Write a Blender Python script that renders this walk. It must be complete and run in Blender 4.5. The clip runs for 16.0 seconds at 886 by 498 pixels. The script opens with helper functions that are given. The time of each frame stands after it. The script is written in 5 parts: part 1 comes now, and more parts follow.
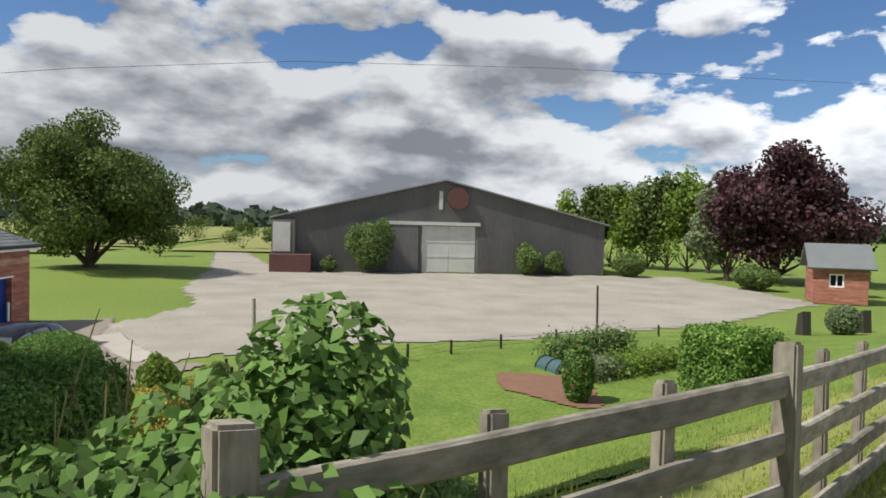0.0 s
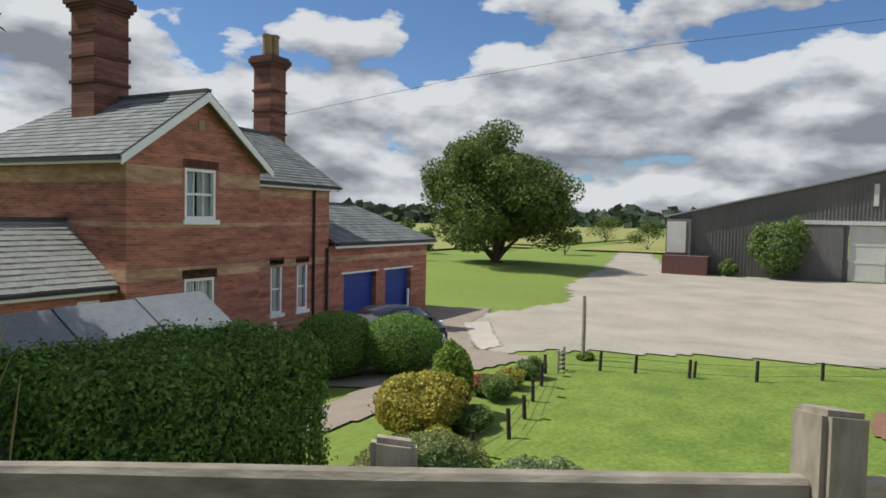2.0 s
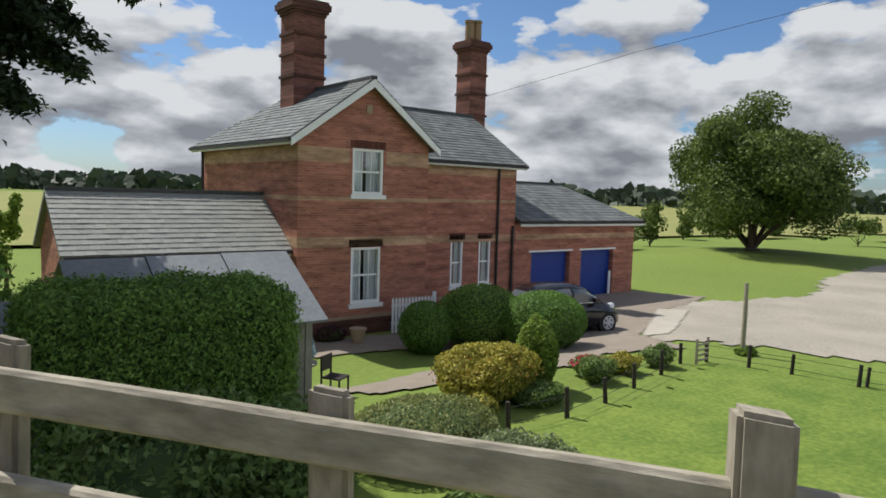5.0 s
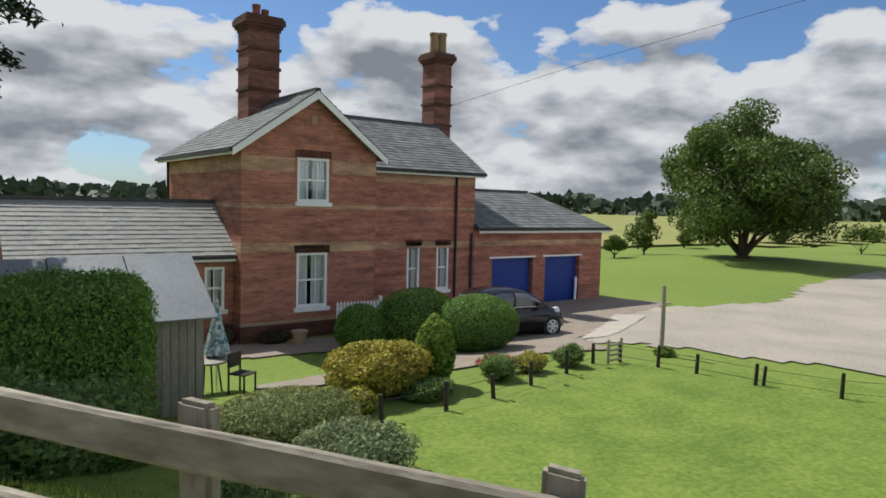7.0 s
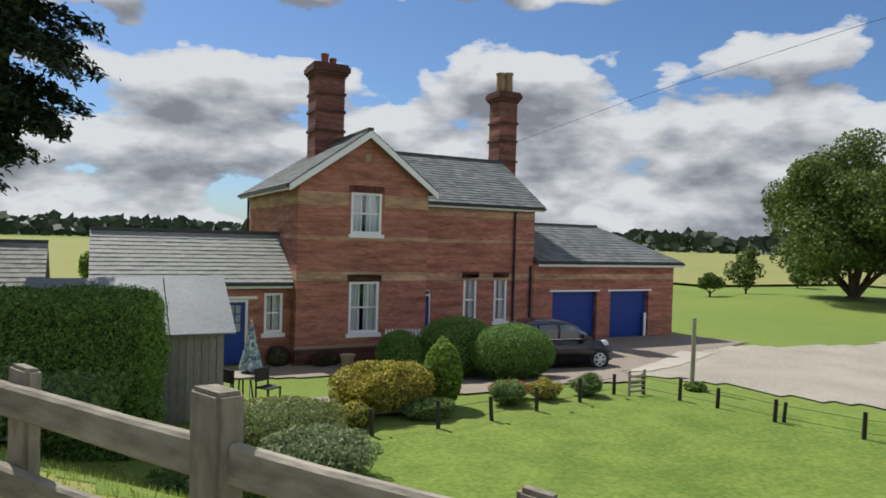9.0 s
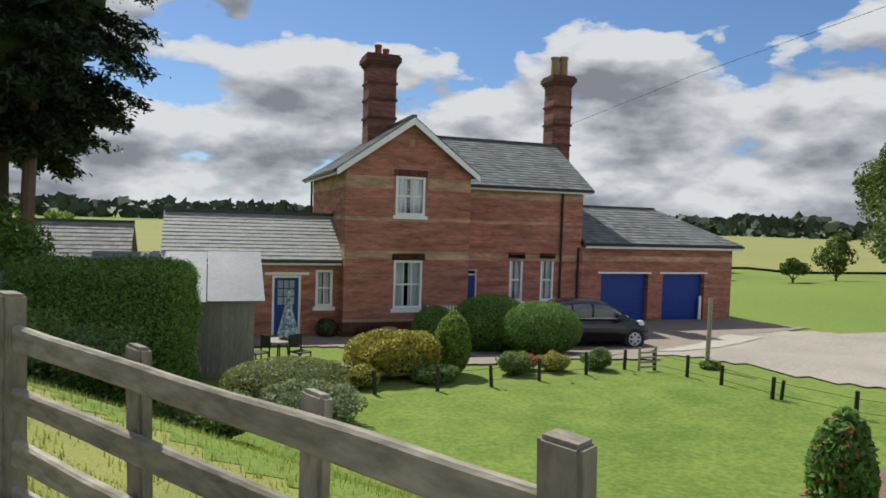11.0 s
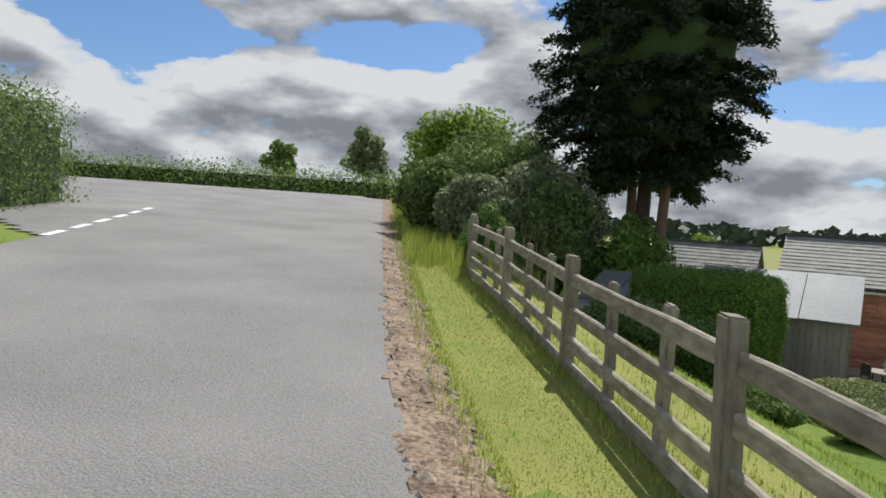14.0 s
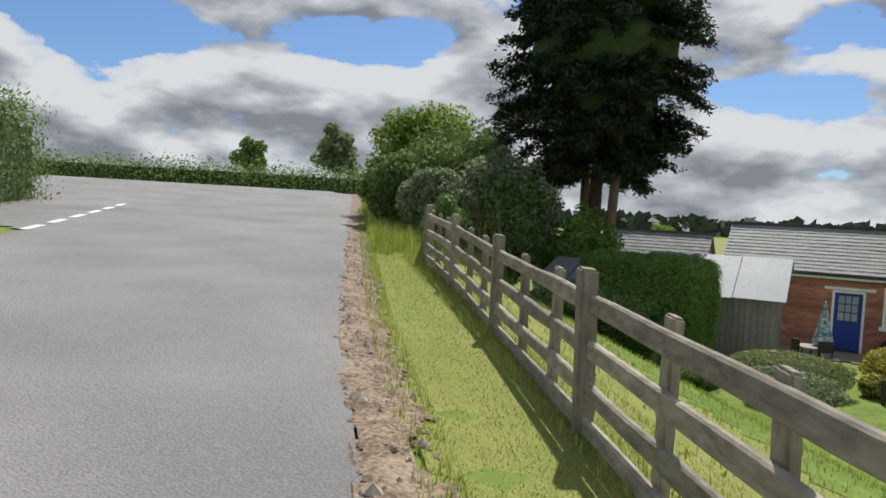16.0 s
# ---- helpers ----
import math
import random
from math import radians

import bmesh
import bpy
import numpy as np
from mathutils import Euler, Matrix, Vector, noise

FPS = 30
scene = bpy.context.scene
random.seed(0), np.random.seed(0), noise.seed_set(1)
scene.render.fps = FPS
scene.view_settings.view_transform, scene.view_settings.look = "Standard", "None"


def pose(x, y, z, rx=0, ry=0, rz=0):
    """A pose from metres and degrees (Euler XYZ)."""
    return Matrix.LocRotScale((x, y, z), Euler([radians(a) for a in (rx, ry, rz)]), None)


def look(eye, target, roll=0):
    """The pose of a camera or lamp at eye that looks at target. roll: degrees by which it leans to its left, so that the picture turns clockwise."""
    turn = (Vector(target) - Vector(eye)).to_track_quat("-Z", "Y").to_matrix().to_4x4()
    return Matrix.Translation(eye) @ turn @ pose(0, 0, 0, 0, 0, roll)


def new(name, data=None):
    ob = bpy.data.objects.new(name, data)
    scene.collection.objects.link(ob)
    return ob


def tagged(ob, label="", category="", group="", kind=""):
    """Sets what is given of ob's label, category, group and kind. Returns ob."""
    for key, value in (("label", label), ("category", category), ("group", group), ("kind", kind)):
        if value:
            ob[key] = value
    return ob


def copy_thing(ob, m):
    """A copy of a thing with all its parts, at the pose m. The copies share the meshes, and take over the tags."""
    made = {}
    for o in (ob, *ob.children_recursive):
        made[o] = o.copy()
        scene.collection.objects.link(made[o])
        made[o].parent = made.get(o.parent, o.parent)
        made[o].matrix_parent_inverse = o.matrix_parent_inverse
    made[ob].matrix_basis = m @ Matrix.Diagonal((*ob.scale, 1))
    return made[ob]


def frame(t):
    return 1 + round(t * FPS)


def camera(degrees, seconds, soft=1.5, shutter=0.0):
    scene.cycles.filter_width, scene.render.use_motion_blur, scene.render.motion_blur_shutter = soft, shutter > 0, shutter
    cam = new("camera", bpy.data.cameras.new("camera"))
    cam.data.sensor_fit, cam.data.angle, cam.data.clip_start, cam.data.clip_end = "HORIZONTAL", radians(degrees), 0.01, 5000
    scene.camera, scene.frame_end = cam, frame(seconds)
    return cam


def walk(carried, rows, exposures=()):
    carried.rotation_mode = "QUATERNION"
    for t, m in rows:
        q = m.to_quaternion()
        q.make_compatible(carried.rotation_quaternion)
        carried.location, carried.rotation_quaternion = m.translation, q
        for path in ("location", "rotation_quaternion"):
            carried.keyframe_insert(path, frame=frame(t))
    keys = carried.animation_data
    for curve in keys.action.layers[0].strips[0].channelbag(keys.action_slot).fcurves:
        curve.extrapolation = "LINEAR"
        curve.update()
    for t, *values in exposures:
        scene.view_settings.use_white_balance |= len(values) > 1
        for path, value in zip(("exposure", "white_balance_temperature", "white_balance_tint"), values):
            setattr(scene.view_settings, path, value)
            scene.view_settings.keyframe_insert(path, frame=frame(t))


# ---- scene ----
cam = camera(66.3, 16.0, soft=1.7)
PATH = [
    (0, (-14.364, -12.318, 4.647), (-12.38, -12.559, 4.577), 1.4),
    (0.5, (-14.053, -12.89, 4.614), (-12.068, -12.647, 4.594), 0.9),
    (1, (-13.675, -13.471, 4.594), (-11.735, -12.987, 4.564), 0.9),
    (1.5, (-13.259, -13.985, 4.553), (-11.38, -13.302, 4.5), 1.0),
    (2, (-12.823, -14.493, 4.493), (-11.052, -13.569, 4.4), 1.3),
    (2.5, (-12.404, -14.915, 4.468), (-10.775, -13.762, 4.334), 1.8),
    (3, (-12.011, -15.35, 4.413), (-10.523, -14.022, 4.27), 1.7),
    (5.3, (-10.317, -17.911, 4.356), (-9.072, -16.353, 4.195), 1.6),
    (5.5, (-10.147, -18.116, 4.364), (-8.905, -16.557, 4.203), 1.5),
    (6, (-9.766, -18.598, 4.354), (-8.532, -17.032, 4.2), 1.4),
    (6.5, (-9.4, -19.105, 4.329), (-8.176, -17.529, 4.188), 1.4),
    (7, (-9.02, -19.606, 4.308), (-7.819, -18.011, 4.177), 1.4),
    (7.5, (-8.688, -20.075, 4.273), (-7.504, -18.467, 4.154), 1.4),
    (8, (-8.298, -20.598, 4.25), (-7.156, -18.959, 4.145), 1.3),
    (8.5, (-7.924, -21.05, 4.214), (-6.872, -19.35, 4.156), 1.4),
    (9, (-7.546, -21.438, 4.173), (-6.63, -19.66, 4.145), 1.6),
    (9.2, (-7.392, -21.583, 4.161), (-6.536, -19.775, 4.136), 1.6),
    (11.3, (-6.128, -23.466, 4.103), (-5.535, -21.558, 4.014), 1.9),
    (11.5, (-6.05, -23.617, 4.065), (-5.531, -21.688, 3.976), 2.0),
    (12, (-5.855, -24.018, 4.039), (-5.73, -22.025, 3.927), 2.5),
    (12.5, (-5.545, -24.312, 4.03), (-5.914, -22.35, 3.911), 3.2),
    (13, (-5.289, -24.72, 3.999), (-5.977, -22.845, 3.881), 3.6),
    (13.5, (-5.031, -24.969, 3.96), (-5.917, -23.179, 3.855), 3.9),
    (14, (-4.787, -25.32, 3.956), (-5.865, -23.637, 3.868), 3.8),
    (14.5, (-4.599, -25.554, 3.913), (-5.793, -23.952, 3.83), 4.0),
    (15, (-4.403, -25.702, 3.88), (-5.642, -24.134, 3.81), 3.4),
    (15.5, (-4.157, -25.786, 3.858), (-5.393, -24.216, 3.776), 3.6),
    (16, (-3.926, -26.056, 3.867), (-4.938, -24.333, 3.77), 3.1),
]
walk(cam, [(t, look(eye, target, roll)) for t, eye, target, roll in PATH], exposures=[(0.0, 0.45, 6250, 9), (16.0, 0.45, 6250, 9)])

# ---- world, sun ----
SUN_AZ, SUN_EL = math.radians(105), math.radians(54)
world = bpy.data.worlds.new("sky_world")
scene.world = world
world.use_nodes = True
wn, wl = world.node_tree.nodes, world.node_tree.links
wn.clear()
w_out = wn.new("ShaderNodeOutputWorld")
w_bg = wn.new("ShaderNodeBackground")
w_sky = wn.new("ShaderNodeTexSky")
w_sky.sky_type = 'NISHITA'
w_sky.sun_disc = False
w_sky.sun_elevation = SUN_EL
w_sky.sun_rotation = math.pi / 2 - SUN_AZ
w_sky.air_density, w_sky.dust_density, w_sky.ozone_density = 1.0, 0.6, 2.5
w_tc = wn.new("ShaderNodeTexCoord")
w_sep = wn.new("ShaderNodeSeparateXYZ")
wl.new(w_tc.outputs["Generated"], w_sep.inputs[0])


def wmath(op, a, b=None, c=None):
    n = wn.new("ShaderNodeMath")
    n.operation = op
    for i, s in enumerate((a, b, c)):
        if s is None:
            continue
        if isinstance(s, (int, float)):
            n.inputs[i].default_value = s
        else:
            wl.new(s, n.inputs[i])
    return n.outputs[0]


w_comb = wn.new("ShaderNodeCombineXYZ")
wl.new(w_sep.outputs[0], w_comb.inputs[0])
wl.new(w_sep.outputs[1], w_comb.inputs[1])
wl.new(wmath('MULTIPLY', w_sep.outputs[2], 2.3), w_comb.inputs[2])


def wnoise(scale, detail, offset, rough=0.55):
    m = wn.new("ShaderNodeVectorMath")
    m.operation = 'ADD'
    m.inputs[1].default_value = offset
    wl.new(w_comb.outputs[0], m.inputs[0])
    n = wn.new("ShaderNodeTexNoise")
    n.inputs["Scale"].default_value = scale
    n.inputs["Detail"].default_value = detail
    n.inputs["Roughness"].default_value = rough
    wl.new(m.outputs[0], n.inputs["Vector"])
    return n.outputs[0]


def wramp(s, stops):
    r = wn.new("ShaderNodeValToRGB")
    e = r.color_ramp.elements
    e[0].position, e[0].color = stops[0][0], (*stops[0][1], 1)
    e[1].position, e[1].color = stops[-1][0], (*stops[-1][1], 1)
    for p, c in stops[1:-1]:
        k = e.new(p)
        k.color = (*c, 1)
    wl.new(s, r.inputs[0])
    return r.outputs[0]


# heaped clouds: sunlit heads, grey flat bases, a hazy bank low down
OFF = (3.4, 7.9, 1.2)
w_big = wnoise(5.2, 9.0, OFF, 0.52)
w_above = wnoise(5.2, 7.0, (OFF[0], OFF[1], OFF[2] + 0.075), 0.5)
w_low = wmath('MAXIMUM', wmath('SUBTRACT', 0.155, wmath('MULTIPLY', w_sep.outputs[2], 0.50)), 0.012)
w_cover = wmath('ADD', w_big, w_low)
w_mask = wramp(w_cover, [(0.492, (0, 0, 0)), (0.512, (0.7, 0.7, 0.7)), (0.545, (1, 1, 1))])
w_depth = wmath('MULTIPLY', wmath('SUBTRACT', w_big, 0.47), 0.95)
w_head = wmath('MULTIPLY', wmath('SUBTRACT', w_above, w_big), 1.9)
w_thick = wmath('ADD', wmath('ADD', w_depth, w_head), 0.42)
w_cloud0 = wramp(w_thick, [(0.33, (5.2, 5.2, 5.2)), (0.43, (4.0, 4.05, 4.15)), (0.53, (2.9, 2.97, 3.15)), (0.66, (1.7, 1.77, 1.95))])
# front-lit clouds away from the sun, unseen, boosted to brighten the shaded house front
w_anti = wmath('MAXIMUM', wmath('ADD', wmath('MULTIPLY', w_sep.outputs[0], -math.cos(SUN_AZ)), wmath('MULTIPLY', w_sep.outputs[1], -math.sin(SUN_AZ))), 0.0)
w_fill = wmath('ADD', 1.0, wmath('MULTIPLY', wmath('POWER', w_anti, 3.0), 1.3))
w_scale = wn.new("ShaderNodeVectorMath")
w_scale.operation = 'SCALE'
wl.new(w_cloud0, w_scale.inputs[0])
wl.new(w_fill, w_scale.inputs["Scale"])
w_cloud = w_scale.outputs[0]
w_mix = wn.new("ShaderNodeMix")
w_mix.data_type = 'RGBA'
wl.new(w_mask, w_mix.inputs[0])
w_blue = wn.new("ShaderNodeVectorMath")
w_blue.operation = 'MULTIPLY'
w_blue.inputs[1].default_value = (0.50, 0.60, 0.72)
wl.new(w_sky.outputs[0], w_blue.inputs[0])
wl.new(w_blue.outputs[0], w_mix.inputs[6])
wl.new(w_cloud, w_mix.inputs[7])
wl.new(w_mix.outputs[2], w_bg.inputs[0])
w_bg.inputs[1].default_value = 0.10
wl.new(w_bg.outputs[0], w_out.inputs[0])

sun_data = bpy.data.lights.new("sun", 'SUN')
sun_data.energy = 3.7
sun_data.angle = radians(0.6)
sun_data.color = (1.0, 0.95, 0.86)
sun = new("sun", sun_data)
sun_dir = Vector((math.cos(SUN_AZ) * math.cos(SUN_EL), math.sin(SUN_AZ) * math.cos(SUN_EL), math.sin(SUN_EL)))
sun.matrix_world = look(sun_dir * 80, (0, 0, 0))


# ---- materials ----
def mat(name, c1, c2=None, rough=0.8, scale=3.0, fine=40.0, bump=0.3, metal=0.0, rnd=0.0, spec=0.4, island=False, trans=0.0, stretch=(1, 1, 1), contrast=1.0):
    """Two colours mixed by coarse and fine noise, with relief; rnd varies whole pieces."""
    m = bpy.data.materials.new(name)
    m.use_nodes = True
    n, l = m.node_tree.nodes, m.node_tree.links
    b = n["Principled BSDF"]
    c2 = c2 or tuple(x * 0.7 for x in c1)
    tc = n.new("ShaderNodeTexCoord")
    mp = n.new("ShaderNodeMapping")
    mp.inputs["Scale"].default_value = stretch
    l.new(tc.outputs["Object"], mp.inputs[0])
    a = n.new("ShaderNodeTexNoise")
    a.inputs["Scale"].default_value = scale
    a.inputs["Detail"].default_value = 5
    l.new(mp.outputs[0], a.inputs["Vector"])
    f = n.new("ShaderNodeTexNoise")
    f.inputs["Scale"].default_value = fine
    f.inputs["Detail"].default_value = 4
    l.new(mp.outputs[0], f.inputs["Vector"])
    s = n.new("ShaderNodeMath")
    s.operation = 'MULTIPLY_ADD'
    s.inputs[1].default_value = 0.55
    l.new(f.outputs[0], s.inputs[0])
    h = n.new("ShaderNodeMath")
    h.operation = 'MULTIPLY'
    h.inputs[1].default_value = 0.45
    l.new(a.outputs[0], h.inputs[0])
    l.new(h.outputs[0], s.inputs[2])
    r = n.new("ShaderNodeMapRange")
    w = 0.2 / contrast
    r.inputs[1].default_value, r.inputs[2].default_value = 0.5 - w, 0.5 + w
    l.new(s.outputs[0], r.inputs[0])
    mx = n.new("ShaderNodeMix")
    mx.data_type = 'RGBA'
    mx.inputs[6].default_value = (*c1, 1)
    mx.inputs[7].default_value = (*c2, 1)
    l.new(r.outputs[0], mx.inputs[0])
    col = mx.outputs[2]
    if rnd:
        if island:
            g = n.new("ShaderNodeNewGeometry").outputs["Random Per Island"]
        else:
            g = n.new("ShaderNodeObjectInfo").outputs["Random"]
        v = n.new("ShaderNodeMapRange")
        v.inputs[3].default_value, v.inputs[4].default_value = 1 - rnd, 1 + rnd
        l.new(g, v.inputs[0])
        hs = n.new("ShaderNodeHueSaturation")
        l.new(v.outputs[0], hs.inputs["Value"])
        l.new(col, hs.inputs["Color"])
        col = hs.outputs[0]
    l.new(col, b.inputs["Base Color"])
    b.inputs["Roughness"].default_value = rough
    b.inputs["Metallic"].default_value = metal
    b.inputs["Specular IOR Level"].default_value = spec
    if bump:
        bp = n.new("ShaderNodeBump")
        bp.inputs["Strength"].default_value = bump
        bp.inputs["Distance"].default_value = 0.02
        l.new(f.outputs[0], bp.inputs["Height"])
        l.new(bp.outputs[0], b.inputs["Normal"])
    if trans:
        t = n.new("ShaderNodeBsdfTranslucent")
        l.new(col, t.inputs[0])
        ms = n.new("ShaderNodeMixShader")
        ms.inputs[0].default_value = trans
        l.new(b.outputs[0], ms.inputs[1])
        l.new(t.outputs[0], ms.inputs[2])
        l.new(ms.outputs[0], n["Material Output"].inputs[0])
    return m


def brick_mat(name, c1, c2, mortar, axis):
    """Bricks of 225 x 75 mm on a wall whose normal is x or y."""
    m = bpy.data.materials.new(name)
    m.use_nodes = True
    n, l = m.node_tree.nodes, m.node_tree.links
    b = n["Principled BSDF"]
    tc = n.new("ShaderNodeTexCoord")
    sp = n.new("ShaderNodeSeparateXYZ")
    cb = n.new("ShaderNodeCombineXYZ")
    l.new(tc.outputs["Object"], sp.inputs[0])
    l.new(sp.outputs[1 if axis == "x" else 0], cb.inputs[0])
    l.new(sp.outputs[2], cb.inputs[1])
    br = n.new("ShaderNodeTexBrick")
    br.inputs["Color1"].default_value = (*c1, 1)
    br.inputs["Color2"].default_value = (*c2, 1)
    br.inputs["Mortar"].default_value = (*mortar, 1)
    br.inputs["Scale"].default_value = 1.0
    br.inputs["Mortar Size"].default_value = 0.006
    br.inputs["Brick Width"].default_value = 0.225
    br.inputs["Row Height"].default_value = 0.075
    br.inputs["Bias"].default_value = -0.1
    l.new(cb.outputs[0], br.inputs["Vector"])
    ns = n.new("ShaderNodeTexNoise")
    ns.inputs["Scale"].default_value = 0.9
    ns.inputs["Detail"].default_value = 7
    st = n.new("ShaderNodeMapping")
    st.inputs["Scale"].default_value = (0.7, 0.7, 5.0)
    l.new(tc.outputs["Object"], st.inputs[0])
    l.new(st.outputs[0], ns.inputs["Vector"])
    mr = n.new("ShaderNodeMapRange")
    mr.inputs[1].default_value, mr.inputs[2].default_value = 0.3, 0.7
    mr.inputs[3].default_value, mr.inputs[4].default_value = 0.62, 1.3
    l.new(ns.outputs[0], mr.inputs[0])
    hs = n.new("ShaderNodeHueSaturation")
    l.new(mr.outputs[0], hs.inputs["Value"])
    l.new(br.outputs[0], hs.inputs["Color"])
    l.new(hs.outputs[0], b.inputs["Base Color"])
    b.inputs["Roughness"].default_value = 0.9
    b.inputs["Specular IOR Level"].default_value = 0.25
    bp = n.new("ShaderNodeBump")
    bp.invert = True
    bp.inputs["Strength"].default_value = 0.6
    bp.inputs["Distance"].default_value = 0.01
    l.new(br.outputs["Fac"], bp.inputs["Height"])
    l.new(bp.outputs[0], b.inputs["Normal"])
    return m


RED1, RED2, MORT = (0.47, 0.185, 0.125), (0.31, 0.110, 0.078), (0.38, 0.27, 0.205)
TAN1, TAN2 = (0.55, 0.36, 0.22), (0.42, 0.24, 0.145)
M_BRX = brick_mat("red_brick_x", RED1, RED2, MORT, "x")
M_BRY = brick_mat("red_brick_y", RED1, RED2, MORT, "y")
M_TANX = brick_mat("tan_brick_x", TAN1, TAN2, MORT, "x")
M_TANY = brick_mat("tan_brick_y", TAN1, TAN2, MORT, "y")
M_CHIMX = brick_mat("chimney_brick", (0.24, 0.095, 0.07), (0.13, 0.055, 0.044), (0.20, 0.14, 0.11), "y")
M_DARKBR = brick_mat("sooty_brick", (0.13, 0.05, 0.035), (0.08, 0.035, 0.028), (0.12, 0.09, 0.07), "y")
M_ARCH = mat("arch_brick", (0.14, 0.045, 0.03), (0.09, 0.035, 0.028), 0.9, 6, 30, rnd=0.25)
M_SLATE = mat("slate", (0.20, 0.21, 0.205), (0.125, 0.135, 0.135), 0.8, 0.8, 25, 0.25, rnd=0.26, island=True, spec=0.25)
M_SLATEOLD = mat("weathered_slate", (0.30, 0.29, 0.25), (0.17, 0.175, 0.165), 0.7, 1.5, 18, 0.3, rnd=0.22, island=True)
M_SLATEPC = mat("weathered_slate_piece", (0.34, 0.335, 0.30), (0.24, 0.245, 0.23), 0.7, 1.5, 18, 0.2, rnd=0.09)
M_RIDGE = mat("ridge_tile", (0.10, 0.10, 0.10), (0.06, 0.06, 0.06), 0.8, 4, 30)
M_WHITE = mat("white_paint", (0.90, 0.90, 0.885), (0.82, 0.82, 0.80), 0.5, 3, 20, 0.08)
M_STONE = mat("pale_stone", (0.42, 0.32, 0.22), (0.30, 0.22, 0.15), 0.9, 4, 30)
M_BLUE = mat("blue_paint", (0.012, 0.05, 0.30), (0.008, 0.035, 0.22), 0.45, 2, 20, 0.06)
M_BLACK = mat("black_iron", (0.02, 0.02, 0.022), (0.035, 0.03, 0.03), 0.5, 4, 30, 0.1)
# near-black colour paints the gloom of unlit rooms
M_ROOM = mat("unlit_room_shade", (0.05, 0.05, 0.055), (0.03, 0.03, 0.03), 0.9, 2, 8, 0)
M_CURTAIN = mat("net_curtain", (0.82, 0.82, 0.83), (0.6, 0.6, 0.63), 0.9, 8, 18, 0.2, stretch=(3, 1, 0.15))
M_POT = mat("clay_pot", (0.34, 0.24, 0.13), (0.22, 0.14, 0.08), 0.85, 4, 25)
M_POTRED = mat("red_clay_pot", (0.33, 0.10, 0.06), (0.2, 0.06, 0.04), 0.85, 4, 25)
M_WOOD = mat("weathered_rail_wood", (0.42, 0.375, 0.29), (0.18, 0.158, 0.12), 0.9, 2.5, 22, 0.7, rnd=0.18, stretch=(0.35, 1, 1), contrast=1.3)
M_WOODP = mat("weathered_post_wood", (0.39, 0.345, 0.27), (0.17, 0.148, 0.11), 0.9, 2.5, 22, 0.7, rnd=0.18, stretch=(1, 1, 0.35), contrast=1.3)
M_DARKWOOD = mat("dark_post_wood", (0.055, 0.045, 0.035), (0.03, 0.025, 0.02), 0.9, 4, 25, 0.5, rnd=0.2)
M_SHED = mat("shed_boards", (0.33, 0.30, 0.25), (0.19, 0.17, 0.14), 0.9, 2, 20, 0.5, rnd=0.2, stretch=(1, 1, 0.3))
M_TIN = mat("sheet_metal", (0.25, 0.265, 0.275), (0.17, 0.18, 0.19), 0.6, 1.3, 12, 0.12, metal=0.1, rnd=0.15)
M_ASPH = mat("asphalt", (0.31, 0.295, 0.28), (0.185, 0.178, 0.17), 0.92, 0.45, 55, 0.9, contrast=1.5)
M_DIRT = mat("gravelly_dirt", (0.36, 0.27, 0.19), (0.12, 0.08, 0.052), 0.95, 3.5, 28, 1.0, contrast=2.0)
M_YARD = mat("yard_gravel", (0.40, 0.355, 0.29), (0.255, 0.235, 0.19), 0.95, 0.3, 14, 0.6, contrast=1.6)
M_CONC = mat("concrete", (0.46, 0.42, 0.35), (0.34, 0.31, 0.26), 0.9, 1.0, 30, 0.3)
M_PAVE = mat("paving", (0.30, 0.25, 0.20), (0.20, 0.165, 0.13), 0.9, 2.0, 30, 0.4)
M_SOIL = mat("red_soil", (0.27, 0.14, 0.085), (0.16, 0.09, 0.055), 0.95, 3, 30, 1.0)
M_LAWN = mat("mown_lawn", (0.190, 0.25, 0.050), (0.095, 0.155, 0.027), 0.95, 1.1, 11, 0.9, spec=0.15, contrast=1.6)
M_VERGE = mat("verge_grass", (0.33, 0.32, 0.10), (0.20, 0.235, 0.06), 0.95, 1.2, 60, 0.9, spec=0.15, contrast=1.2)
M_GROUND = mat("rough_grass", (0.20, 0.26, 0.055), (0.135, 0.19, 0.04), 0.95, 0.06, 6, 0.6, spec=0.15, contrast=1.4)
M_FIELD = mat("ripe_field", (0.30, 0.27, 0.10), (0.19, 0.23, 0.07), 0.95, 0.025, 2.0, 0.4, spec=0.15)
M_BARN = mat("grey_barn_sheet", (0.19, 0.182, 0.17), (0.12, 0.115, 0.108), 0.85, 0.5, 8, 0.2, stretch=(1, 1, 0.15))
M_BARNROOF = mat("barn_roof_sheet", (0.34, 0.345, 0.34), (0.25, 0.25, 0.25), 0.8, 0.6, 8, 0.2)
M_BARNWHITE = mat("dull_white_door", (0.66, 0.66, 0.60), (0.50, 0.50, 0.45), 0.7, 1.0, 12, 0.1)
M_RUST = mat("rusty_red", (0.17, 0.075, 0.065), (0.10, 0.05, 0.045), 0.85, 3, 20, 0.3)


def leafmat(name, c1, c2, trans=0.3, rnd=0.45, rough=0.6):
    return mat(name, c1, c2, rough, 0.8, 9, 0.0, rnd=rnd, island=True, trans=trans, spec=0.3)


